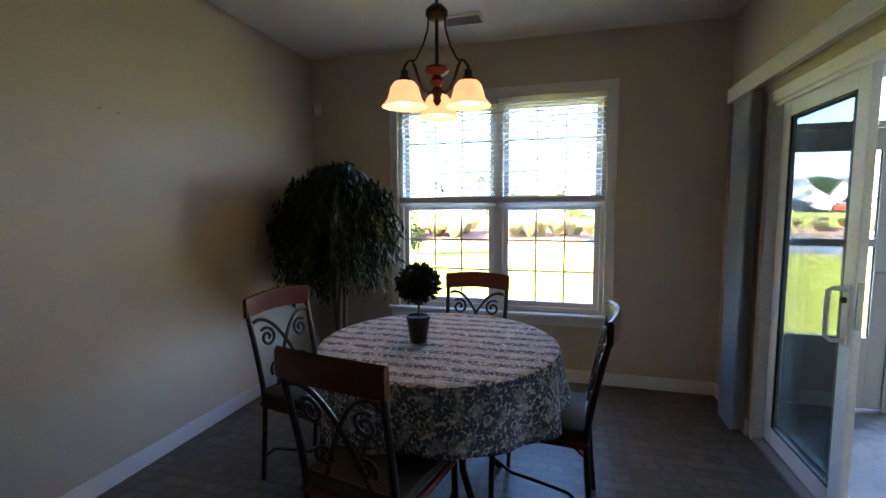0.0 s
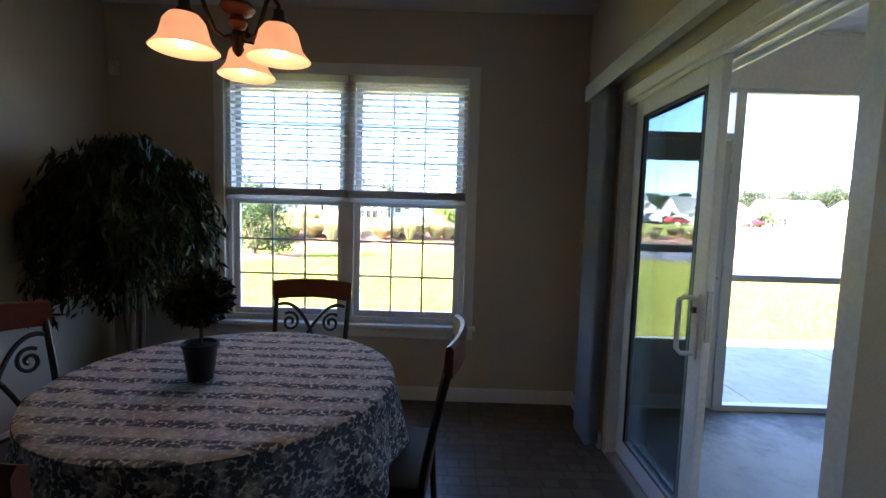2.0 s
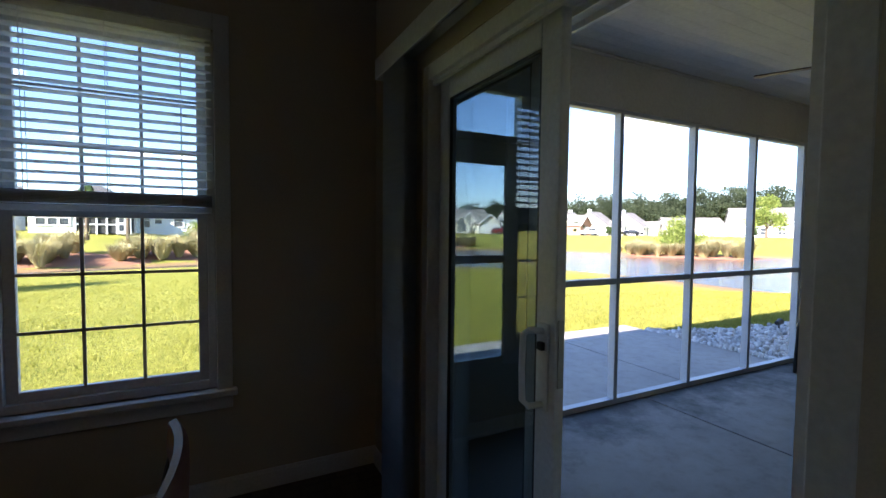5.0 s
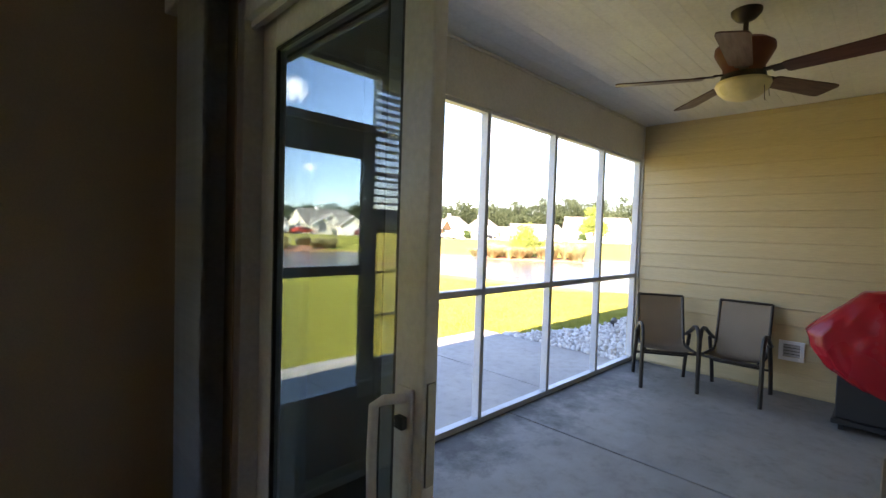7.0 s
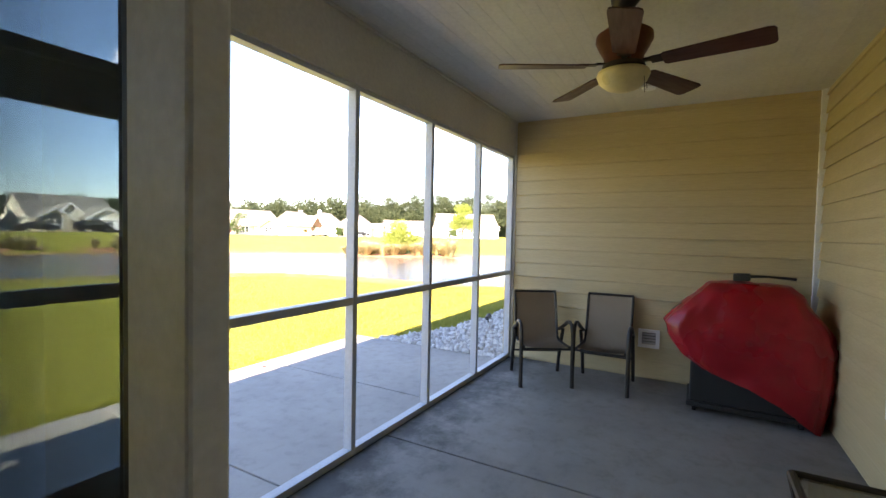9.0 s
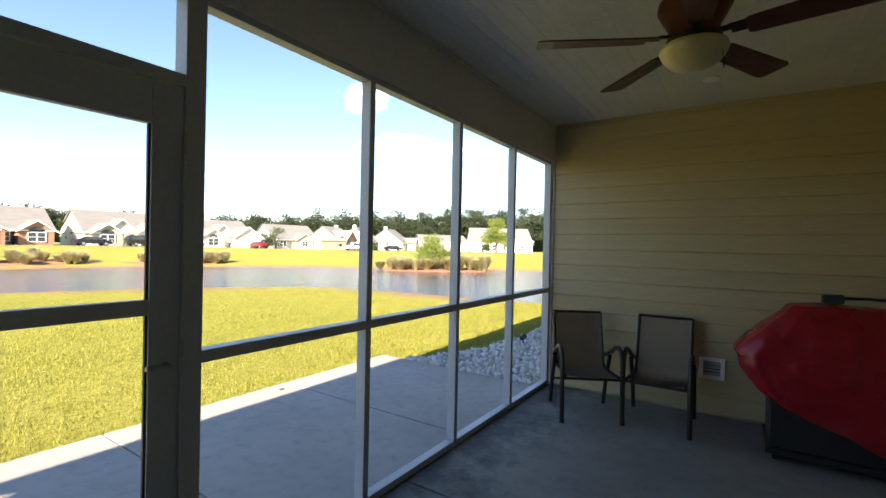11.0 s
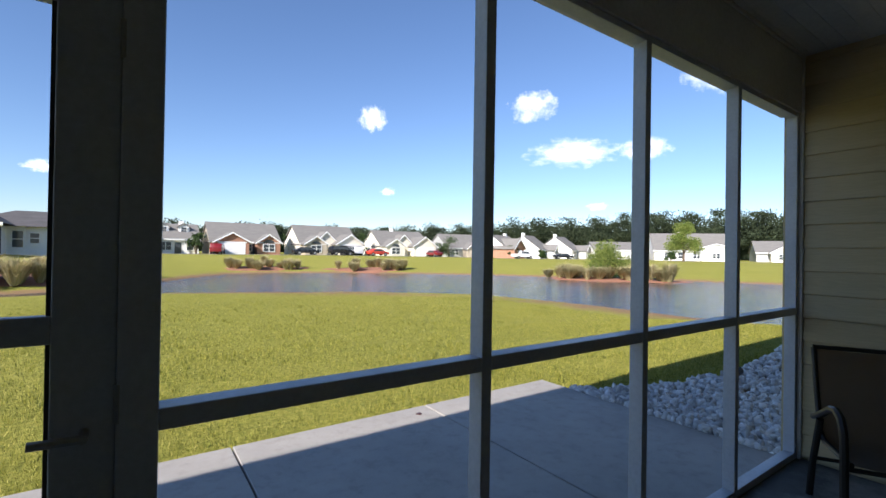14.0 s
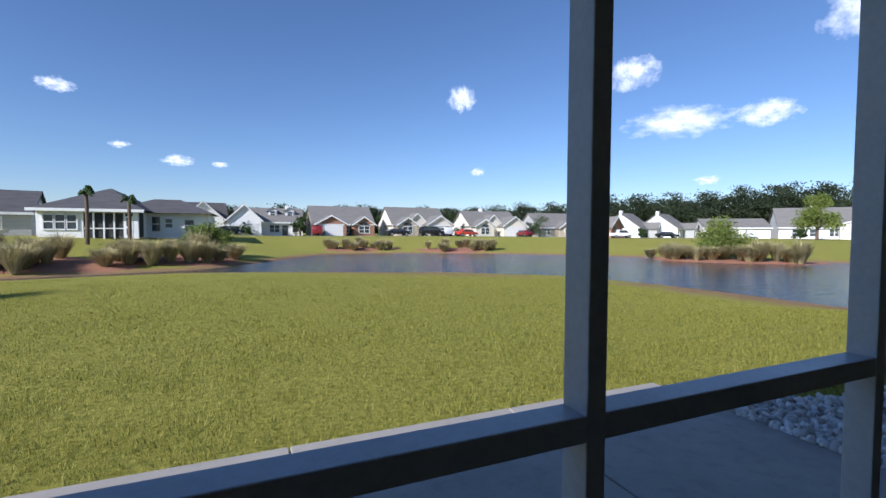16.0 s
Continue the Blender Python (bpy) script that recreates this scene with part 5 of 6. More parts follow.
def add_window(house, x, z, w, h, y=0.0, arch=False):
    t = 0.12
    win = part("window", box(bmesh.new(), x - w / 2, x + w / 2, y - 0.05, y - 0.02, z, z + h), DARK_PANE, house)
    for a, b, c, d in ((-w / 2 - t, -w / 2, -t, h + t), (w / 2, w / 2 + t, -t, h + t), (-w / 2, w / 2, h, h + t), (-w / 2, w / 2, -t, 0)):
        part("frame_board", box(bmesh.new(), x + a, x + b, y - 0.10, y + 0.02, z + c, z + d), TRIM_WHITE, win)
    if w > 1.3:
        part("mullion", box(bmesh.new(), x - 0.06, x + 0.06, y - 0.09, y + 0.01, z, z + h), TRIM_WHITE, win)
    part("sash_bar", box(bmesh.new(), x - w / 2, x + w / 2, y - 0.085, y + 0.005, z + h / 2 - 0.035, z + h / 2 + 0.035), TRIM_WHITE, win)
    if arch:
        pts = [(x + w / 2 * math.cos(math.pi * k / 12), z + h + 0.2 + w / 2 * 0.8 * math.sin(math.pi * k / 12)) for k in range(13)]
        part("fanlight", prism(bmesh.new(), pts, y - 0.06, y - 0.015, "y"), DARK_PANE, win)


def front_gable(house, x, w, out, peak, eave, wall, roof, depth, kind):
    k = (peak - eave) / (w / 2)
    part("gable_wall", prism(bmesh.new(), [(x - w / 2, 0), (x + w / 2, 0), (x + w / 2, eave), (x, peak), (x - w / 2, eave)], -out, depth, "y"), wall, house)
    o = 0.4
    outline = [(x - w / 2 - o, eave - o * k), (x, peak), (x + w / 2 + o, eave - o * k), (x + w / 2 + o, eave - o * k + 0.2), (x, peak + 0.22), (x - w / 2 - o, eave - o * k + 0.2)]
    part("gable_roof", prism(bmesh.new(), outline, -out - 0.35, depth, "y"), roof, house)
    rake = [(x - w / 2 - o, eave - o * k - 0.10), (x, peak - 0.10), (x + w / 2 + o, eave - o * k - 0.10), (x + w / 2 + o, eave - o * k + 0.17), (x, peak + 0.19), (x - w / 2 - o, eave - o * k + 0.17)]
    part("rake_board", prism(bmesh.new(), rake, -out - 0.42, -out - 0.352, "y"), TRIM_WHITE, house)
    y = -out
    if kind in ("garage", "open_garage"):
        gw = min(4.9, w - 1.2)
        if kind == "garage":
            g = part("garage_door", box(bmesh.new(), x - gw / 2, x + gw / 2, y - 0.05, y + 0.02, 0.02, 2.25), HOUSE_WHITE, house)
            for i in range(1, 4):
                part("panel_joint", box(bmesh.new(), x - gw / 2, x + gw / 2, y - 0.056, y - 0.049, 0.56 * i - 0.015, 0.56 * i + 0.015), HOUSE_GREY, g)
        else:
            # no real opening: a flat dark plate paints the shade inside the garage
            part("garage_opening", box(bmesh.new(), x - gw / 2, x + gw / 2, y - 0.05, y - 0.01, 0.02, 2.2), INSIDE_SHADE, house, "dark plate for the shade in an open garage")
        part("lintel", box(bmesh.new(), x - gw / 2 - 0.2, x + gw / 2 + 0.2, y - 0.08, y - 0.001, 2.27, 2.5), TRIM_WHITE, house)
    elif kind == "arch":
        add_window(house, x, 0.75, 1.9, 1.35, y, True)
        part("lintel", box(bmesh.new(), x - w / 2, x + w / 2, y - 0.06, y - 0.001, eave - 0.15, eave + 0.02), TRIM_WHITE, house)
    elif kind == "window":
        add_window(house, x, 0.9, min(1.5, w * 0.4), 1.3, y)


def house(name_label, x, y, rot, w, d, eave, ridge, wall, roof, gables=(), windows=(), dormers=(), chimney=None, door=None, base=None):
    h = thing("house", pose(x, y, (gz(x, y) if base is None else base) - 0.15, 0, 0, rot), name_label, "house", "houses across the pond")
    h.scale = (1, 1, 0.92)
    part("wall", prism(bmesh.new(), [(0, -0.6), (d, -0.6), (d, eave), (d / 2, ridge - 0.1), (0, eave)], -w / 2, w / 2, "x"), wall, h)
    k = (ridge - eave) / (d / 2)
    o = 0.45
    part("roof", prism(bmesh.new(), [(-o, eave - o * k), (d / 2, ridge), (d + o, eave - o * k), (d + o, eave - o * k + 0.2), (d / 2, ridge + 0.22), (-o, eave - o * k + 0.2)], -w / 2 - 0.3, w / 2 + 0.3, "x"), roof, h)
    part("fascia", box(bmesh.new(), -w / 2 - 0.3, w / 2 + 0.3, -o - 0.05, -o - 0.002, eave - o * k - 0.12, eave - o * k + 0.17), TRIM_WHITE, h)
    for g in gables:
        front_gable(h, *g[:5], g[5], roof, d * 0.5, g[6])
    for wx, wz, ww, wh in windows:
        add_window(h, wx, wz, ww, wh)
    for dx, dw in dormers:
        zb = eave + 0.42 * (ridge - eave)
        yb = (zb - eave) / k
        part("dormer", prism(bmesh.new(), [(dx - dw / 2, zb - 0.6), (dx + dw / 2, zb - 0.6), (dx + dw / 2, zb + 1.1), (dx, zb + 1.75), (dx - dw / 2, zb + 1.1)], yb, yb + 2.6, "y"), wall, h)
        part("dormer_roof", prism(bmesh.new(), [(dx - dw / 2 - 0.25, zb + 0.95), (dx, zb + 1.72), (dx + dw / 2 + 0.25, zb + 0.95), (dx + dw / 2 + 0.25, zb + 1.12), (dx, zb + 1.9), (dx - dw / 2 - 0.25, zb + 1.12)], yb - 0.25, yb + 2.6, "y"), roof, h)
        add_window(h, dx, zb + 0.05, 0.8, 0.95, yb)
    if chimney is not None:
        part("chimney", box(bmesh.new(), chimney - 0.4, chimney + 0.4, d / 2 - 0.35, d / 2 + 0.35, ridge - 0.5, ridge + 0.75, 0.03), HOUSE_WHITE, h)
    if door is not None:
        part("door", box(bmesh.new(), door - 0.5, door + 0.5, -0.04, 0.02, 0.05, 2.15), DARK_PANE, h)
        part("porch_post", box(bmesh.new(), door + 0.9, door + 1.05, -0.5, -0.35, 0, eave - 0.2), TRIM_WHITE, h)
    return h


# the large house with the screened porch, on the same bank
h1 = thing("house", pose(-9.3, 52.0, gz(-9.3, 52) - 0.05, 0, 0, 0), "white house with dark hip roof and a screened porch", "house", "houses across the pond")
h1.scale = (1, 1, 0.95)
w1, d1, e1, r1 = 13.4, 14.0, 2.7, 5.2


def hip(bm, x0, x1, y0, y1, z0, z1, inset):
    ym, o = (y0 + y1) / 2, 0.5
    a = [bm.verts.new(p) for p in ((x0 - o, y0 - o, z0), (x1 + o, y0 - o, z0), (x1 + o, y1 + o, z0), (x0 - o, y1 + o, z0))]
    t = [bm.verts.new(p) for p in ((x0 + inset, ym, z1), (x1 - inset, ym, z1))]
    for f in ((a[0], a[1], t[1], t[0]), (a[1], a[2], t[1]), (a[2], a[3], t[0], t[1]), (a[3], a[0], t[0]), tuple(a[::-1])):
        bm.faces.new(f)
    return bm


bm = bmesh.new()
box(bm, -3.6, -0.5, 0, d1, -0.8, e1), box(bm, -0.5, 3.5, 3.0, d1, -0.8, e1), box(bm, 3.5, 9.0, 4.5, d1 - 1, -0.8, e1)
part("wall", bm, HOUSE_WHITE, h1)
bm = bmesh.new()
part("roof", hip(bmesh.new(), -3.6, 3.7, 0, d1, e1, r1, 3.55), SHINGLE_DARK, h1, "dark grey hip roof")
part("wing_roof", hip(bmesh.new(), 0.5, 9.0, 4.1, d1 - 1, e1 - 0.1, 4.3, 3.0), SHINGLE_DARK, h1)
part("fascia", box(bm, -4.1, 4.2, -0.57, -0.51, e1 - 0.22, e1 + 0.04), TRIM_WHITE, h1)
for x in (-2.75, -1.95, -1.15):
    add_window(h1, x, 0.9, 0.62, 1.25)
# opaque screening sheet; the dark of the shaded porch is put into its colour
part("porch_screen", box(bmesh.new(), -0.48, 3.3, 0.10, 0.14, 0.1, e1 - 0.25), INSIDE_SHADE, h1, "porch screening with the inner shade in its colour")
for x in (-0.42, 0.35, 1.1, 1.85, 2.6, 3.3):
    part("porch_post", box(bmesh.new(), x - 0.06, x + 0.06, -0.02, 0.12, 0, e1 - 0.2), TRIM_WHITE, h1)
part("porch_rail", box(bmesh.new(), -0.42, 3.3, 0.0, 0.09, 0.9, 1.0), TRIM_WHITE, h1)
part("porch_beam", box(bmesh.new(), -0.5, 3.6, -0.04, 0.14, e1 - 0.3, e1 - 0.05), TRIM_WHITE, h1)
screen_leaf = part("screen_door", box(bmesh.new(), 2.66, 3.24, -0.05, 0.02, 0.05, 2.1), HOUSE_WHITE, h1)
for z0, z1 in ((0.35, 0.95), (1.15, 1.95)):
    part("pane", box(bmesh.new(), 2.76, 3.14, -0.062, -0.051, z0, z1), DARK_PANE, screen_leaf)
part("porch_column", box(bmesh.new(), 3.36, 3.66, -0.05, 0.3, 0, e1 - 0.05), TRIM_WHITE, h1)
# side sheet, coloured with the porch's shade in the same way
part("porch_side", box(bmesh.new(), 3.46, 3.5, 0.3, 3.0, 0.1, e1 - 0.2), INSIDE_SHADE, h1, "screened porch side with the inner shade in its colour")
for x, z, w_, h_ in ((4.3, 0.7, 0.7, 1.5), (5.4, 1.1, 0.6, 0.9), (7.2, 0.8, 0.8, 1.1)):
    add_window(h1, x, z, w_, h_, 4.5)

house("grey house with a dark gabled roof behind trees", -24.0, 62.0, 12, 14, 12, 2.8, 5.4, HOUSE_GREY, SHINGLE_DARK, [(-2.5, 7.0, 1.2, 5.0, 2.7, HOUSE_GREY, "window")], [(4, 0.9, 1.4, 1.3)])
house("white gabled house glimpsed past its neighbour", -4.2, 96.0, 8, 8, 9, 3.0, 6.4, HOUSE_WHITE, SHINGLE_DARK, [(0, 6.5, 1.5, 6.4, 3.2, HOUSE_WHITE, "window")])
house("pale cottage with a tall front gable and dormers", 7.0, 91.0, 0, 11.4, 10, 2.9, 5.6, HOUSE_WHITE, SHINGLE, [(-4.2, 5.4, 3.0, 5.9, 3.1, HOUSE_WHITE, "garage")], [(0.8, 0.8, 1.6, 1.4), (4.4, 0.8, 1.0, 1.4)], [(0.6, 1.6), (3.6, 1.6)], 3.4, 2.6)
house("tan house with brick gables and a white garage", 20.2, 90.0, 0, 11.6, 11, 2.7, 6.3, HOUSE_TAN, SHINGLE, [(-2.9, 5.4, 3.2, 4.1, 2.5, HOUSE_BRICK, "garage"), (3.4, 4.0, 2.0, 4.0, 2.5, HOUSE_BRICK, "arch")], [(0.4, 0.8, 0.9, 1.3)], door=1.2)
house("cream house with twin gables and an open garage", 35.8, 90.0, 0, 11.8, 11, 2.7, 6.5, HOUSE_CREAM, SHINGLE, [(-3.6, 4.2, 2.4, 4.0, 2.5, HOUSE_TAN, "arch"), (-1.0, 4.8, 0.6, 5.0, 2.7, HOUSE_CREAM, ""), (3.1, 5.5, 3.0, 4.5, 2.6, HOUSE_CREAM, "open_garage")], door=-0.2)
house("cream house with an arched window and white garage", 54.0, 91.0, -3, 12.2, 11, 2.7, 6.3, HOUSE_CREAM, SHINGLE, [(-3.7, 4.4, 2.4, 4.1, 2.6, HOUSE_CREAM, "arch"), (-0.9, 4.8, 0.6, 5.2, 2.7, HOUSE_CREAM, ""), (3.2, 5.6, 3.0, 4.8, 2.7, HOUSE_CREAM, "garage")], chimney=-1.2, door=0.0)
house("grey house with a small stone front gable", 72.5, 92.0, -8, 11.5, 11, 2.8, 6.4, HOUSE_GREY, SHINGLE, [(0.8, 4.4, 2.2, 4.2, 2.6, HOUSE_TAN, "window")], [(-3.6, 0.9, 1.4, 1.3)])
house("brick-fronted white house at the row's end", 81.0, 84.0, 15, 7.2, 9, 2.8, 6.2, HOUSE_WHITE, SHINGLE, [(-1.6, 4.8, 2.2, 5.2, 2.9, HOUSE_BRICK, "window")], chimney=2.4)
house("white row house with a steep side gable", 89.5, 82.0, 24, 7.4, 9, 2.7, 6.3, HOUSE_WHITE, SHINGLE, [(2.0, 3.4, 2.4, 3.9, 2.6, HOUSE_GREY, "window")], [(-1.8, 0.8, 1.2, 1.3)], chimney=-3.6)
house("white row house with a steep grey roof", 97.5, 78.5, 22, 7.4, 9, 2.7, 6.2, HOUSE_WHITE, SHINGLE, [(2.0, 3.4, 2.4, 3.8, 2.6, HOUSE_GREY, "window")], [(-1.8, 0.8, 1.2, 1.3)], chimney=-3.6)
house("low white house with a wide grey roof", 104.0, 70.0, -40, 13, 10, 2.8, 4.9, HOUSE_WHITE, SHINGLE, (), [(-4, 0.7, 1.4, 1.4), (2.5, 0.7, 1.4, 1.4)])
house("large white house with a broad grey hip-like roof", 116.0, 58.5, -52, 17, 14, 3.0, 7.6, HOUSE_WHITE, SHINGLE, [(4.8, 6.4, 1.6, 4.6, 3.6, HOUSE_WHITE, "window")], [(-5.5, 0.8, 1.2, 1.5), (-2.5, 0.8, 1.2, 1.5), (1.0, 0.8, 1.6, 1.6)], chimney=-1.5)
house("grey-roofed house far along the pond", 134.0, 44.0, -62, 14, 11, 2.8, 5.8, HOUSE_GREY, SHINGLE, [(-2, 4.6, 2, 4.2, 2.7, HOUSE_CREAM, "window")], [(3.5, 0.8, 1.4, 1.4)])

# lane in front of the houses
bm = bmesh.new()
lane = [(-8, 80.5), (20, 81.5), (45, 82), (66, 79), (82, 71), (96, 59), (108, 44), (118, 26)]
for (xa, ya), (xb, yb) in zip(lane, lane[1:]):
    d = Vector((yb - ya, xa - xb, 0)).normalized() * 2.0
    n = 8
    for i in range(n):
        pts = []
        for u, s in ((i / n, 1), ((i + 1) / n, 1), ((i + 1) / n, -1), (i / n, -1)):
            px, py = xa + (xb - xa) * u + d.x * s, ya + (yb - ya) * u + d.y * s
            pts.append(bm.verts.new((px, py, gz(px, py) + 0.04)))
        bm.faces.new(pts)
structure("road", bm, PATIO_CONCRETE, "pale concrete lane along the far houses", "road")


# ---- vehicles ----
def vehicle(kind, paint, x, y, rot, label, category):
    v = thing("car" if category != "pickup truck" else "pickup_truck", pose(x, y, gz(x, y) + 0.03, 0, 0, rot), label, category, "parked vehicles")
    shapes = {
        "sedan": ([(-2.25, 0.35), (2.25, 0.35), (2.28, 0.72), (1.35, 0.88), (0.75, 1.36), (-0.85, 1.40), (-1.65, 1.0), (-2.25, 0.95)], [(-1.4, 0.95), (1.1, 0.93), (0.68, 1.30), (-0.8, 1.34)]),
        "suv": ([(-2.3, 0.38), (2.3, 0.38), (2.32, 0.90), (1.35, 1.08), (0.8, 1.66), (-2.05, 1.72), (-2.3, 1.1)], [(-2.05, 1.08), (1.2, 1.08), (0.76, 1.58), (-1.92, 1.62)]),
        "pickup": ([(-2.7, 0.45), (2.7, 0.45), (2.72, 0.98), (1.35, 1.12), (0.75, 1.72), (-0.75, 1.74), (-0.95, 1.08), (-2.7, 1.06)], [(-0.72, 1.12), (1.2, 1.12), (0.72, 1.62), (-0.66, 1.64)]),
    }
    body, glass_line = shapes[kind]
    bm = bmesh.new()
    prism(bm, body, -0.86, 0.86, "y")
    bmesh.ops.bevel(bm, geom=[e for e in bm.edges], offset=0.07, segments=2, affect="EDGES", profile=0.5, clamp_overlap=True)
    part("body", bm, paint, v, "", True)
    for s in (-1, 1):
        part("side_window", prism(bmesh.new(), glass_line, s * 0.872 - 0.01, s * 0.872 + 0.01, "y"), DARK_PANE, v)
    for xx in (-1.4, 1.4):
        for s in (-1, 1):
            wl = part("wheel", tube(bmesh.new(), [(xx, s * 0.68, 0.34), (xx, s * 0.89, 0.34)], 0.34, 16), TYRE, v)
            part("rim", tube(bmesh.new(), [(xx, s * 0.885, 0.34), (xx, s * 0.90, 0.34)], 0.2, 12), STEEL, wl)
    for s in (-1, 1):
        part("headlight", box(bmesh.new(), 2.2, 2.3, s * 0.62 - 0.16, s * 0.62 + 0.16, 0.66, 0.80, 0.02), TRIM_WHITE, v)
    return v


RED, BLACK_PAINT, WHITE_PAINT, ORANGE = car_paint("red_paint", (0.16, 0.012, 0.014)), car_paint("black_paint", (0.012, 0.013, 0.016)), car_paint("white_paint", (0.72, 0.72, 0.72)), car_paint("orange_red_paint", (0.55, 0.06, 0.03))
vehicle("suv", RED, 14.8, 85.0, 74, "dark red sport utility parked before a garage", "car")
vehicle("sedan", BLACK_PAINT, 28.8, 83.4, 2, "black saloon car parked on the drive", "car")
vehicle("suv", BLACK_PAINT, 35.4, 83.0, 3, "black sport utility parked on the drive", "car")
vehicle("suv", WHITE_PAINT, 38.9, 85.2, 92, "white sport utility in the open garage mouth", "car")
vehicle("sedan", ORANGE, 43.0, 83.4, 5, "orange-red sports car parked by the lane", "car")
vehicle("sedan", RED, 58.3, 86.2, 95, "dark red car parked before a white garage", "car")
vehicle("pickup", WHITE_PAINT, 74.5, 74.6, -26, "white pickup truck parked along the lane", "pickup truck")
vehicle("suv", WHITE_PAINT, 97.0, 62.5, 40, "white sport utility parked by the low house", "car")
vehicle("sedan", BLACK_PAINT, 87.0, 74.0, -30, "black car parked by the row houses", "car")
vehicle("sedan", BLACK_PAINT, 0.5, 84.5, 20, "dark car parked beside the pale cottage", "car")


# ---- planting ----
def leaf_tree(x, y, height, spread_, mat, label, category, n=2600, leaf=0.28, stem=0.35, name="tree", bushy=False, clumps=16):
    t = thing(name, pose(x, y, gz(x, y) - 0.05), label, category)
    bm = bmesh.new()
    r = 0.035 * height
    cs = []
    for k in range(clumps):
        a, u = rng.uniform(0, 2 * math.pi), rng.uniform(0.0, 1.0)
        rad = spread_ * (0.2 + 0.8 * rng.uniform() ** 0.7) * (1 - 0.55 * u)
        cs.append(np.array([rad * math.cos(a), rad * math.sin(a), height * (stem + (0.93 - stem) * u)]))
    if bushy:
        for k in range(4):
            a = 1.6 * k
            tube(bm, [(0.06 * math.cos(a), 0.06 * math.sin(a), 0), (0.2 * math.cos(a), 0.2 * math.sin(a), height * 0.3), (0.45 * spread_ * math.cos(a), 0.45 * spread_ * math.sin(a), height * 0.6)], [r * 0.5, r * 0.35, r * 0.15], 6)
    else:
        tube(bm, [(0, 0, 0), (0.04 * height * 0.3, 0, height * stem * 0.6), (0, 0.02 * height, height * 0.55), (0.02 * height, 0, height * 0.85)], [r, r * 0.8, r * 0.5, r * 0.15], 8)
    part("trunk", bm, BARK, t, "", True)
    for k in range(min(6, clumps)):
        c = cs[k]
        part("limb", tube(bmesh.new(), [(0, 0, height * stem * 0.7), tuple(c * np.array([0.5, 0.5, 0.75])), tuple(c)], [r * 0.4, r * 0.25, r * 0.08], 6), BARK, t)
    pts, nor = [], []
    for c in cs:
        m = n // clumps
        p, d = ball_points(m, spread_ * rng.uniform(0.30, 0.48), 0.75, 0.35)
        pts.append(p + c), nor.append(d)
    v, l = leaf_cloud(rng, np.concatenate(pts), np.concatenate(nor), leaf, leaf * 0.6, 0.25)
    v[:, 2] = np.maximum(v[:, 2], 0.06)
    part("crown", fast_mesh("crown", v, l, 4, mat), None, t)
    return t


leaf_tree(-6.3, 18.3, 3.1, 1.35, FOLIAGE, "leafy green shrub tree in a mulch bed on the lawn", "tree", 5200, 0.12, 0.12, bushy=True, clumps=26)
leaf_tree(40.3, 29.2, 3.7, 2.0, FOLIAGE_LIGHT, "wispy light green shrub on the pond bank", "shrub", 7000, 0.17, 0.25, "shrub", True, 20)
leaf_tree(101.0, 53.0, 8.2, 3.2, FOLIAGE_LIGHT, "bright green young shade tree beyond the pond", "tree", 7000, 0.36, 0.36)
leaf_tree(0.8, 40.2, 2.7, 1.5, FOLIAGE_LIGHT, "light green shrub among the pond grasses", "shrub", 6000, 0.15, 0.2, "shrub", True, 18)
for x, y, h, s in ((3.5, 88.4, 2.6, 1.5), (12.0, 88.2, 3.4, 1.6), (62.0, 89.0, 3.2, 2.0), (65.2, 90.0, 4.6, 2.4), (1.0, 88.0, 1.6, 1.3), (27.0, 94.0, 5.0, 2.2), (43.9, 94.0, 5.4, 2.3), (78.0, 82.0, 3.2, 1.3), (85.5, 79.5, 2.2, 1.2), (109, 60, 2.0, 1.4), (-6.5, 58.0, 1.6, 1.2)):
    leaf_tree(x, y, h, s, FOLIAGE, "dark green clipped shrub beside a house", "shrub", 900, 0.34, 0.15, "shrub", True, 10)


def palm(x, y, h):
    p = thing("palm_tree", pose(x, y, gz(x, y) - 0.05), "young cabbage palm with a tied tuft of fronds", "palm tree", "palms by the white house")
    part("trunk", tube(bmesh.new(), [(0, 0, 0), (0.03, 0.02, h * 0.5), (0, 0, h)], [0.15, 0.13, 0.11], 10), BARK, p, "", True)
    for k in range(16):
        a, up = rng.uniform(0, 6.28), rng.uniform(-0.5, 1.0)
        pts = [(0, 0, h - 0.1), (0.3 * math.cos(a), 0.3 * math.sin(a), h + 0.4 * up), (0.55 * math.cos(a), 0.55 * math.sin(a), h + 0.25 * up - 0.25)]
        part("frond", tube(bmesh.new(), pts, [0.04, 0.12, 0.02], 5), FOLIAGE, p)


palm(-7.4, 44.5, 3.9)
palm(-4.9, 45.0, 3.5)


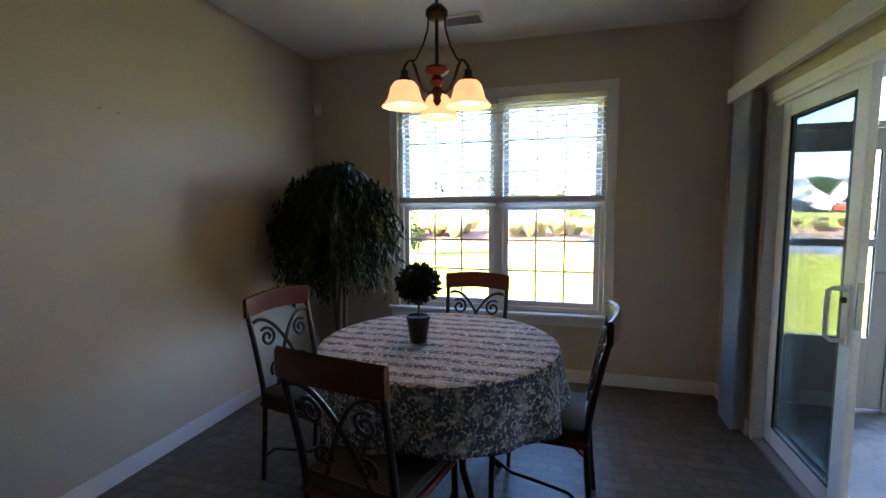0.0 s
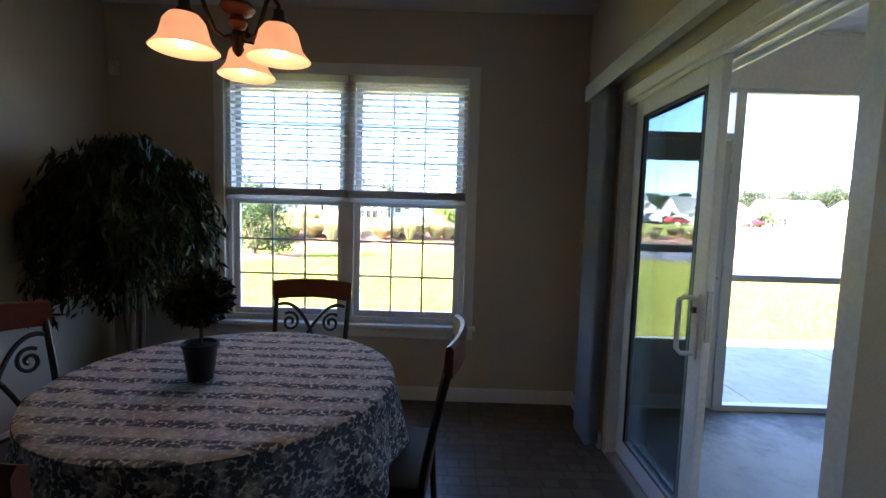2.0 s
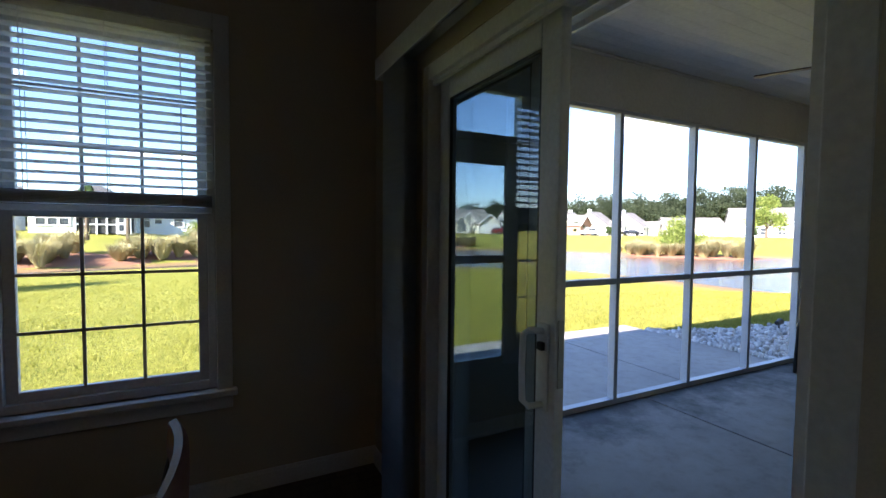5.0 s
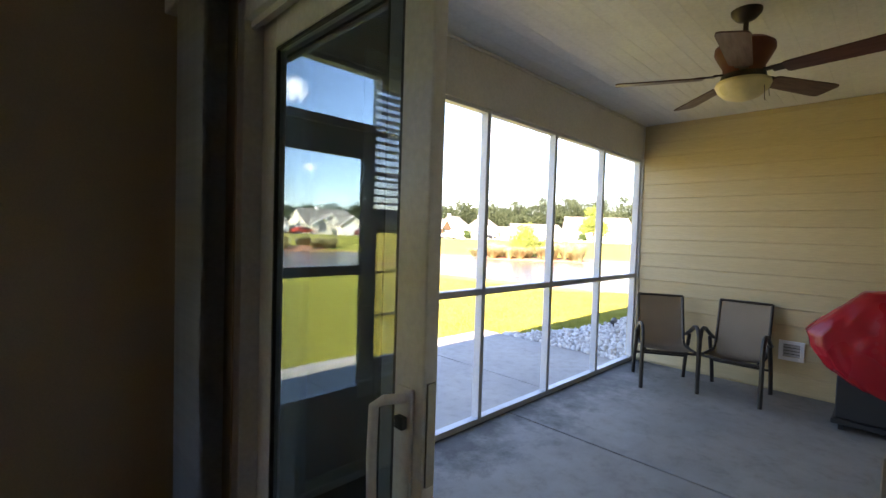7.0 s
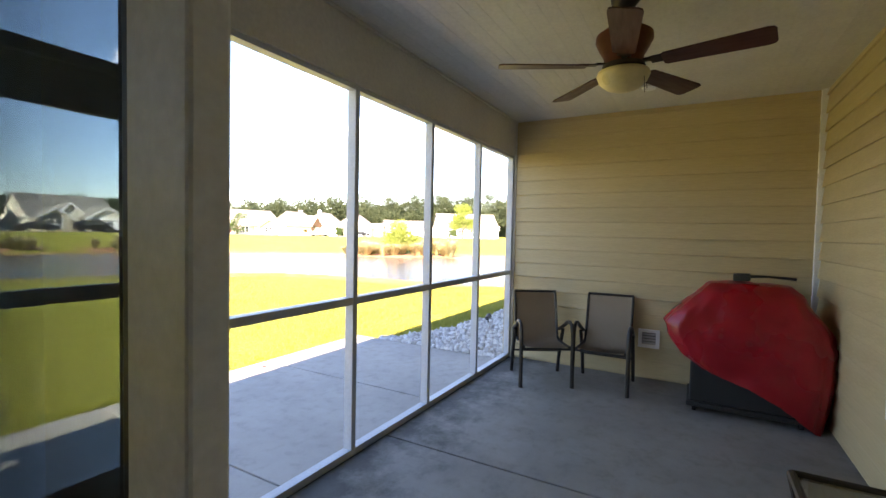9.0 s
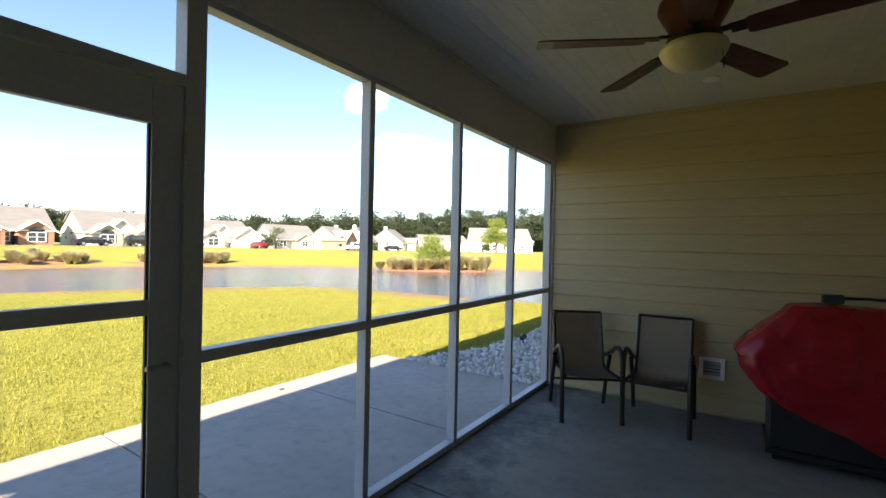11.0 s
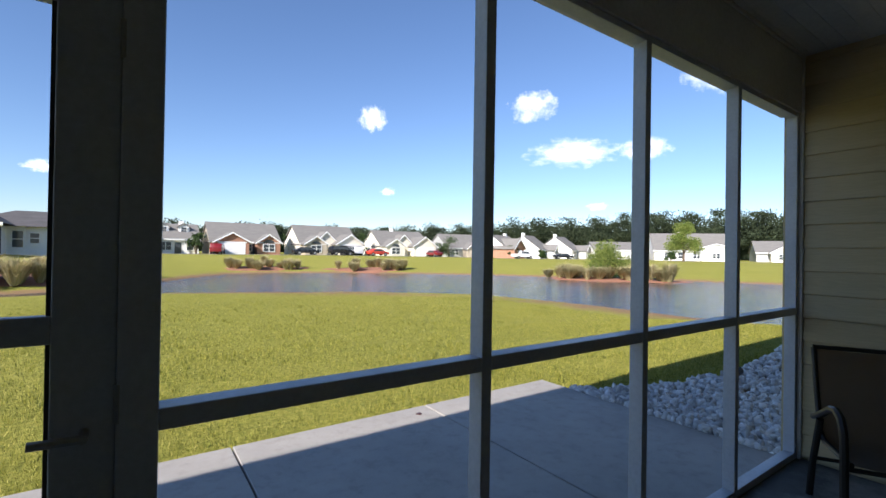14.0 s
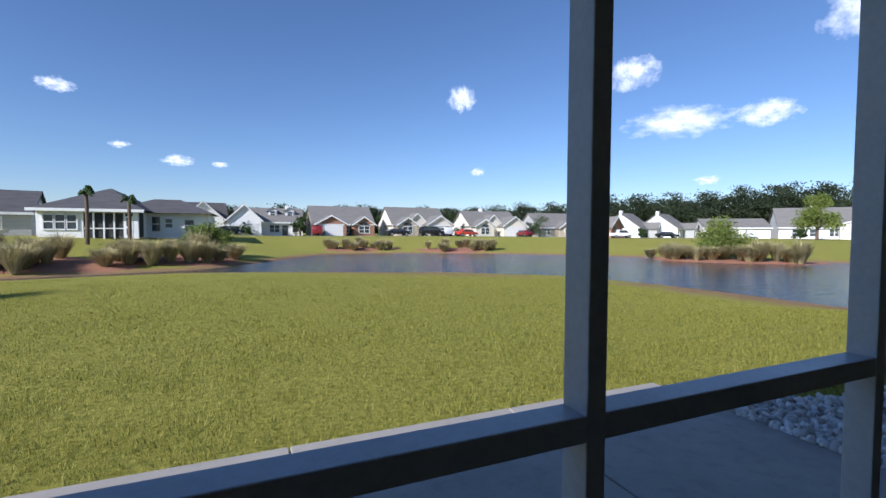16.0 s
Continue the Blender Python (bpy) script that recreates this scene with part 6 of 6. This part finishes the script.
def grass_clump(n, h, w):
    ang, out = rng.uniform(0, 2 * np.pi, n), rng.uniform(0.15, 1.0, n) ** 0.8
    base = np.stack([0.18 * w * np.cos(ang) * out, 0.18 * w * np.sin(ang) * out, np.zeros(n)], 1)
    hh = h * rng.uniform(0.55, 1.1, n)
    mid = base + np.stack([0.45 * w * out * np.cos(ang), 0.45 * w * out * np.sin(ang), hh * 0.75], 1)
    tip = base + np.stack([w * out * np.cos(ang), w * out * np.sin(ang), hh * rng.uniform(0.6, 1.05, n)], 1)
    side = np.stack([-np.sin(ang), np.cos(ang), np.zeros(n)], 1) * 0.013
    v = np.stack([base - side, base + side, mid + side, mid - side, tip], 1).reshape(-1, 3)
    i = np.arange(n) * 5
    tris = np.stack([i, i + 1, i + 2, i, i + 2, i + 3, i + 3, i + 2, i + 4], 1).ravel()
    return fast_mesh("blades", v, tris, 3, DRY_GRASS)


CLUMPS = [grass_clump(800, 1.25, 0.95), grass_clump(900, 1.05, 1.05), grass_clump(700, 1.4, 0.85)]


def bed(name_pts, label):
    """Mulch bed: a low uneven mound over the ground inside an ellipse."""
    x, y, rx, ry, rot = name_pts
    bm = bmesh.new()
    rings, seg = [], 40
    ca, sa = math.cos(radians(rot)), math.sin(radians(rot))
    for j in range(7):
        f = j / 6
        ring = []
        for k in range(seg):
            a = 2 * math.pi * k / seg
            edge = 1 + 0.10 * math.sin(3 * a + x) + 0.06 * math.sin(7 * a)
            u, v = rx * f * edge * math.cos(a), ry * f * edge * math.sin(a)
            px, py = x + u * ca - v * sa, y + u * sa + v * ca
            ring.append(bm.verts.new((px, py, max(-0.99, gz(px, py)) + 0.08 * (1 - f * f) + (0.03 if j < 6 else -0.05))))
        rings.append(ring)
    for a, b in zip(rings, rings[1:]):
        for k in range(seg):
            bm.faces.new((a[k], a[(k + 1) % seg], b[(k + 1) % seg], b[k]))
    return structure("mulch_bed", bm, MULCH, label, "mulch bed", True)


BEDS = [((-9.5, 33.6, 8.0, 3.2, 8), 26), ((-0.6, 37.0, 4.6, 3.0, 30), 20), ((14.6, 52.0, 4.6, 2.4, 0), 17), ((24.5, 48.4, 4.8, 2.6, -14), 17), ((39.0, 28.0, 6.4, 2.8, -52), 20), ((-6.4, 18.2, 2.2, 1.5, 10), 0)]
for at, (data, count) in enumerate(BEDS):
    bed(data, "reddish brown bark mulch bed near the pond")
    x, y, rx, ry, rot = data
    for k in range(count):
        a, r = rng.uniform(0, 2 * math.pi), rng.uniform(0.1, 0.85) ** 0.6
        u, v = rx * r * math.cos(a), ry * r * math.sin(a)
        px, py = x + u * math.cos(radians(rot)) - v * math.sin(radians(rot)), y + u * math.sin(radians(rot)) + v * math.cos(radians(rot))
        s = rng.uniform(0.85, 1.35) * (0.74 if 2 <= at <= 3 else 0.98)
        c = thing("grass_clump", pose(px, py, max(-0.99, gz(px, py)) + 0.05, 0, 0, rng.uniform(0, 360)), "tawny ornamental grass clump on a mulch bed", "ornamental grass", "grasses by the pond")
        c.scale = (s, s, s)
        part("tuft", CLUMPS[k % 3], None, c)

# woods on the skyline
az = np.radians(rng.uniform(-62, 86, 5200))
deg = np.degrees(az)
profile = np.interp(deg, [-62, -30, -12, 0, 12, 25, 36, 42, 48, 55, 62, 70, 86], [6.5, 6.5, 7.2, 8.0, 8.6, 9.0, 9.4, 11.5, 12.5, 12.5, 14.5, 14.5, 14])
wob = 1 + 0.10 * np.sin(deg * 1.9) + 0.08 * np.sin(deg * 5.3 + 1) + rng.normal(0, 0.07, len(az))
dist = 172 + rng.uniform(-8, 26, len(az))
crown_h = profile * wob
cx, cy = 3.5 + dist * np.sin(az), 4 + dist * np.cos(az)
top = crown_h * rng.uniform(0.25, 1.0, len(az)) ** 0.7
per = 76
cen = np.repeat(np.stack([cx, cy, top], 1), per, 0) + rng.normal(0, 1, (len(az) * per, 3)) * np.array([1.5, 1.1, 0.55])
dirs = rng.normal(0, 1, cen.shape)
v, l = leaf_cloud(rng, cen, dirs, 0.55, 0.45)
tagged(new("woods", fast_mesh("woods", v, l, 4, FOLIAGE_FAR)), "dark green line of woods on the skyline", "woods", kind="stuff")
# added solid strip behind the leaves, standing in for the shade between crowns
bm = bmesh.new()
prev = None
for i in range(120):
    a = radians(-62 + 148 * i / 119)
    hgt = float(np.interp(math.degrees(a), [-62, -30, -12, 0, 12, 25, 36, 42, 48, 55, 62, 70, 86], [6.5, 6.5, 7.2, 8.0, 8.6, 9.0, 9.4, 11.5, 12.5, 12.5, 14.5, 14.5, 14])) * 0.80
    row = [bm.verts.new((3.5 + r * math.sin(a), 4 + r * math.cos(a), z)) for r, z in ((186, -0.5), (186, hgt), (200, hgt), (200, -0.5))]
    if prev:
        for k in range(3):
            bm.faces.new((prev[k], row[k], row[k + 1], prev[k + 1]))
    prev = row
tagged(part("wood_floor", bm, FOLIAGE_FAR), "solid backing for the shade within the far woods", "woods", kind="stuff")

# clouds, far off
for dx, dy, dz, w, h in ((-0.286, 0.929, 0.237, 0.045, 0.020), (0.417, 0.864, 0.281, 0.050, 0.048), (0.756, 0.616, 0.212, 0.150, 0.052), (0.835, 0.505, 0.212, 0.085, 0.042), (0.685, 0.66, 0.307, 0.085, 0.055), (0.87, 0.37, 0.345, 0.11, 0.075), (-0.121, 0.984, 0.132, 0.045, 0.018), (0.462, 0.877, 0.131, 0.028, 0.016), (-0.05, 0.985, 0.128, 0.026, 0.010), (-0.21, 0.965, 0.152, 0.03, 0.011), (0.80, 0.585, 0.10, 0.04, 0.014)):
    d = Vector((dx, dy, dz)).normalized()
    bm = bmesh.new()
    bm.faces.new([bm.verts.new(p) for p in ((-1, -1, 0), (1, -1, 0), (1, 1, 0), (-1, 1, 0))])
    ob = tagged(part("cloud", bm, CLOUD), "small white fair-weather cloud", "cloud", "clouds", "structure")
    D_ = 2600.0
    ob.matrix_world = look(Vector((3.5, 4, 1.3)) + d * D_, (3.5, 4, 1.3)) @ Matrix.Diagonal((w * D_, h * D_, 1, 1))
    ob.visible_shadow = False

# ---- stones beside the patio ----
def stone_mesh(seed):
    r = random.Random(seed)
    bm = bmesh.new()
    bmesh.ops.create_icosphere(bm, subdivisions=1, radius=1.0)
    for v in bm.verts:
        v.co *= r.uniform(0.75, 1.15)
    me = data_of("stone", bm, STONE_PIECE)
    return me


STONE_PIECE = surface("pale_stone", (0.56, 0.55, 0.52), (0.43, 0.42, 0.40), 0.8, grain=30, blotch=4, bump=0.3, vary=0.3)
STONES = [stone_mesh(i) for i in range(6)]


def bed_edge(x):
    return float(np.interp(x, [7.18, 7.6, 8.3, 9.6, 10.9, 12.6, 14.0], [6.75, 6.47, 6.2, 6.05, 6.15, 6.4, 6.6]))


stone_bed = structure("stone_bed", box(bmesh.new(), 7.185, 14.0, PY1 + 0.11, 6.15, -0.5, -0.235), SOIL, "bed of pale river stones along the house", "stone bed")
count, far_v, far_t, base = 0, [], [], 0
templates = []
for me in STONES:
    co = np.zeros(len(me.vertices) * 3)
    me.vertices.foreach_get("co", co)
    templates.append((co.reshape(-1, 3), np.array([tuple(p.vertices) for p in me.polygons])))
for k in range(5200):
    x = 7.20 + 6.5 * rng.uniform() ** 1.6
    y = rng.uniform(PY1 + 0.13, bed_edge(x))
    s = rng.uniform(0.022, 0.050)
    z = -0.225 + rng.uniform(-0.005, 0.045)
    m = Matrix.LocRotScale((x, y, z), Euler(rng.uniform(0, 6.28, 3)), (s * rng.uniform(0.9, 1.5), s, s * rng.uniform(0.6, 0.9)))
    if count < 300 and x < 8.6:
        part("stone", STONES[k % 6], None, stone_bed).matrix_world = m
        count += 1
    else:
        co, tri = templates[k % 6]
        M = np.array(m)
        far_v.append(co @ M[:3, :3].T + M[:3, 3])
        far_t.append(tri + base)
        base += len(co)
ob = part("stones", fast_mesh("stones", np.concatenate(far_v), np.concatenate(far_t).ravel(), 3, STONE), None, stone_bed)
ob["kind"] = "stuff"
gl_ = thing("garden_light", pose(9.0, 5.75, -0.2), "small dark garden spotlight among the stones", "light")
part("spike", tube(bmesh.new(), [(0, 0, -0.05), (0, 0, 0.12)], 0.012, 6), BLACK_PLASTIC, gl_)
part("head", tube(bmesh.new(), [(-0.06, 0, 0.14), (0.06, 0.01, 0.16)], [0.035, 0.05], 12), BLACK_PLASTIC, gl_)
TEAL = surface("teal_plastic", (0.02, 0.22, 0.22), (0.015, 0.17, 0.17), 0.5, grain=60, bump=0.05)
cap = thing("hose_reel_cap", pose(7.95, 6.32, -0.22), "small teal plastic cap at the stone edge", "cap")
part("cap", lathe(bmesh.new(), [(0.0, 0.0), (0.05, 0.0), (0.055, 0.04), (0.03, 0.06), (0.0, 0.062)], 14), TEAL, cap)
lf = bmesh.new()
solid(lf, [(0.0, -0.02), (0.03, -0.028), (0.06, 0.0), (0.03, 0.028), (0.0, 0.02)], 0.004, "z")
leafling = part("fallen_leaf", lf, BLADE_WOOD)
leafling.matrix_world = pose(5.30, 6.95, PATIO_Z + 0.002, 0, 0, 40)
tagged(leafling, "dry brown fallen leaf on the patio", "leaf")

# ---- grass blades of the near lawn ----
def blades(n, x0, x1, y0, y1, power, hmin, hmax):
    x = rng.uniform(x0, x1, n)
    y = y0 + (y1 - y0) * rng.uniform(0, 1, n) ** power
    edge = np.interp(x, [7.18, 7.6, 8.3, 9.6, 10.9, 12.6, 14.0], [6.75, 6.47, 6.2, 6.05, 6.15, 6.4, 6.6])
    keep = np.where(x > 7.17, y > edge, np.where(x > 0.3, y > 7.155, y > 4.9))
    tone = np.sin(x * 1.3 + 2 * np.sin(y * 0.8)) + np.sin(y * 1.9 + x * 0.4)
    keep &= (tone > -1.7) | (rng.uniform(0, 1, n) > 0.35)
    tuft = np.sin(x * 23 + 3 * np.sin(y * 9)) * np.sin(y * 19 + 2.5 * np.sin(x * 11)) + 0.6 * np.sin(x * 41 + y * 13) * np.sin(y * 37 - x * 17)
    keep &= (tuft > -0.12) | (rng.uniform(0, 1, n) > 0.82)
    x, y, tuft = x[keep], y[keep], tuft[keep]
    n = len(x)
    z = ground_height(x, y) - 0.005
    h = rng.uniform(hmin, hmax, n) * (0.95 + 0.35 * tuft) * np.clip(1.15 - (y - 7) / 22, 0.35, 1.0) * (1 + 0.35 * np.sin(x * 2.3 + 1.7 * np.sin(y * 1.9)) * np.sin(y * 2.9 + x))
    a, lean = rng.uniform(0, 2 * np.pi, n), rng.uniform(0.1, 0.9, n) * h
    base = np.stack([x, y, z], 1)
    side = np.stack([np.cos(a + 1.5), np.sin(a + 1.5), np.zeros(n)], 1) * (0.0030 + 0.0004 * np.maximum(y - 7, 0))[:, None]
    tip = base + np.stack([lean * np.cos(a), lean * np.sin(a), h], 1)
    v = np.stack([base - side, base + side, tip], 1).reshape(-1, 3)
    return v


gv = blades(600000, -6, 17, 6.0, 27, 2.0, 0.022, 0.056)
tagged(new("grass", fast_mesh("grass", gv, np.arange(len(gv)), 3, BLADE_GRASS)), "short mown grass blades of the sunlit lawn", "grass", kind="stuff")
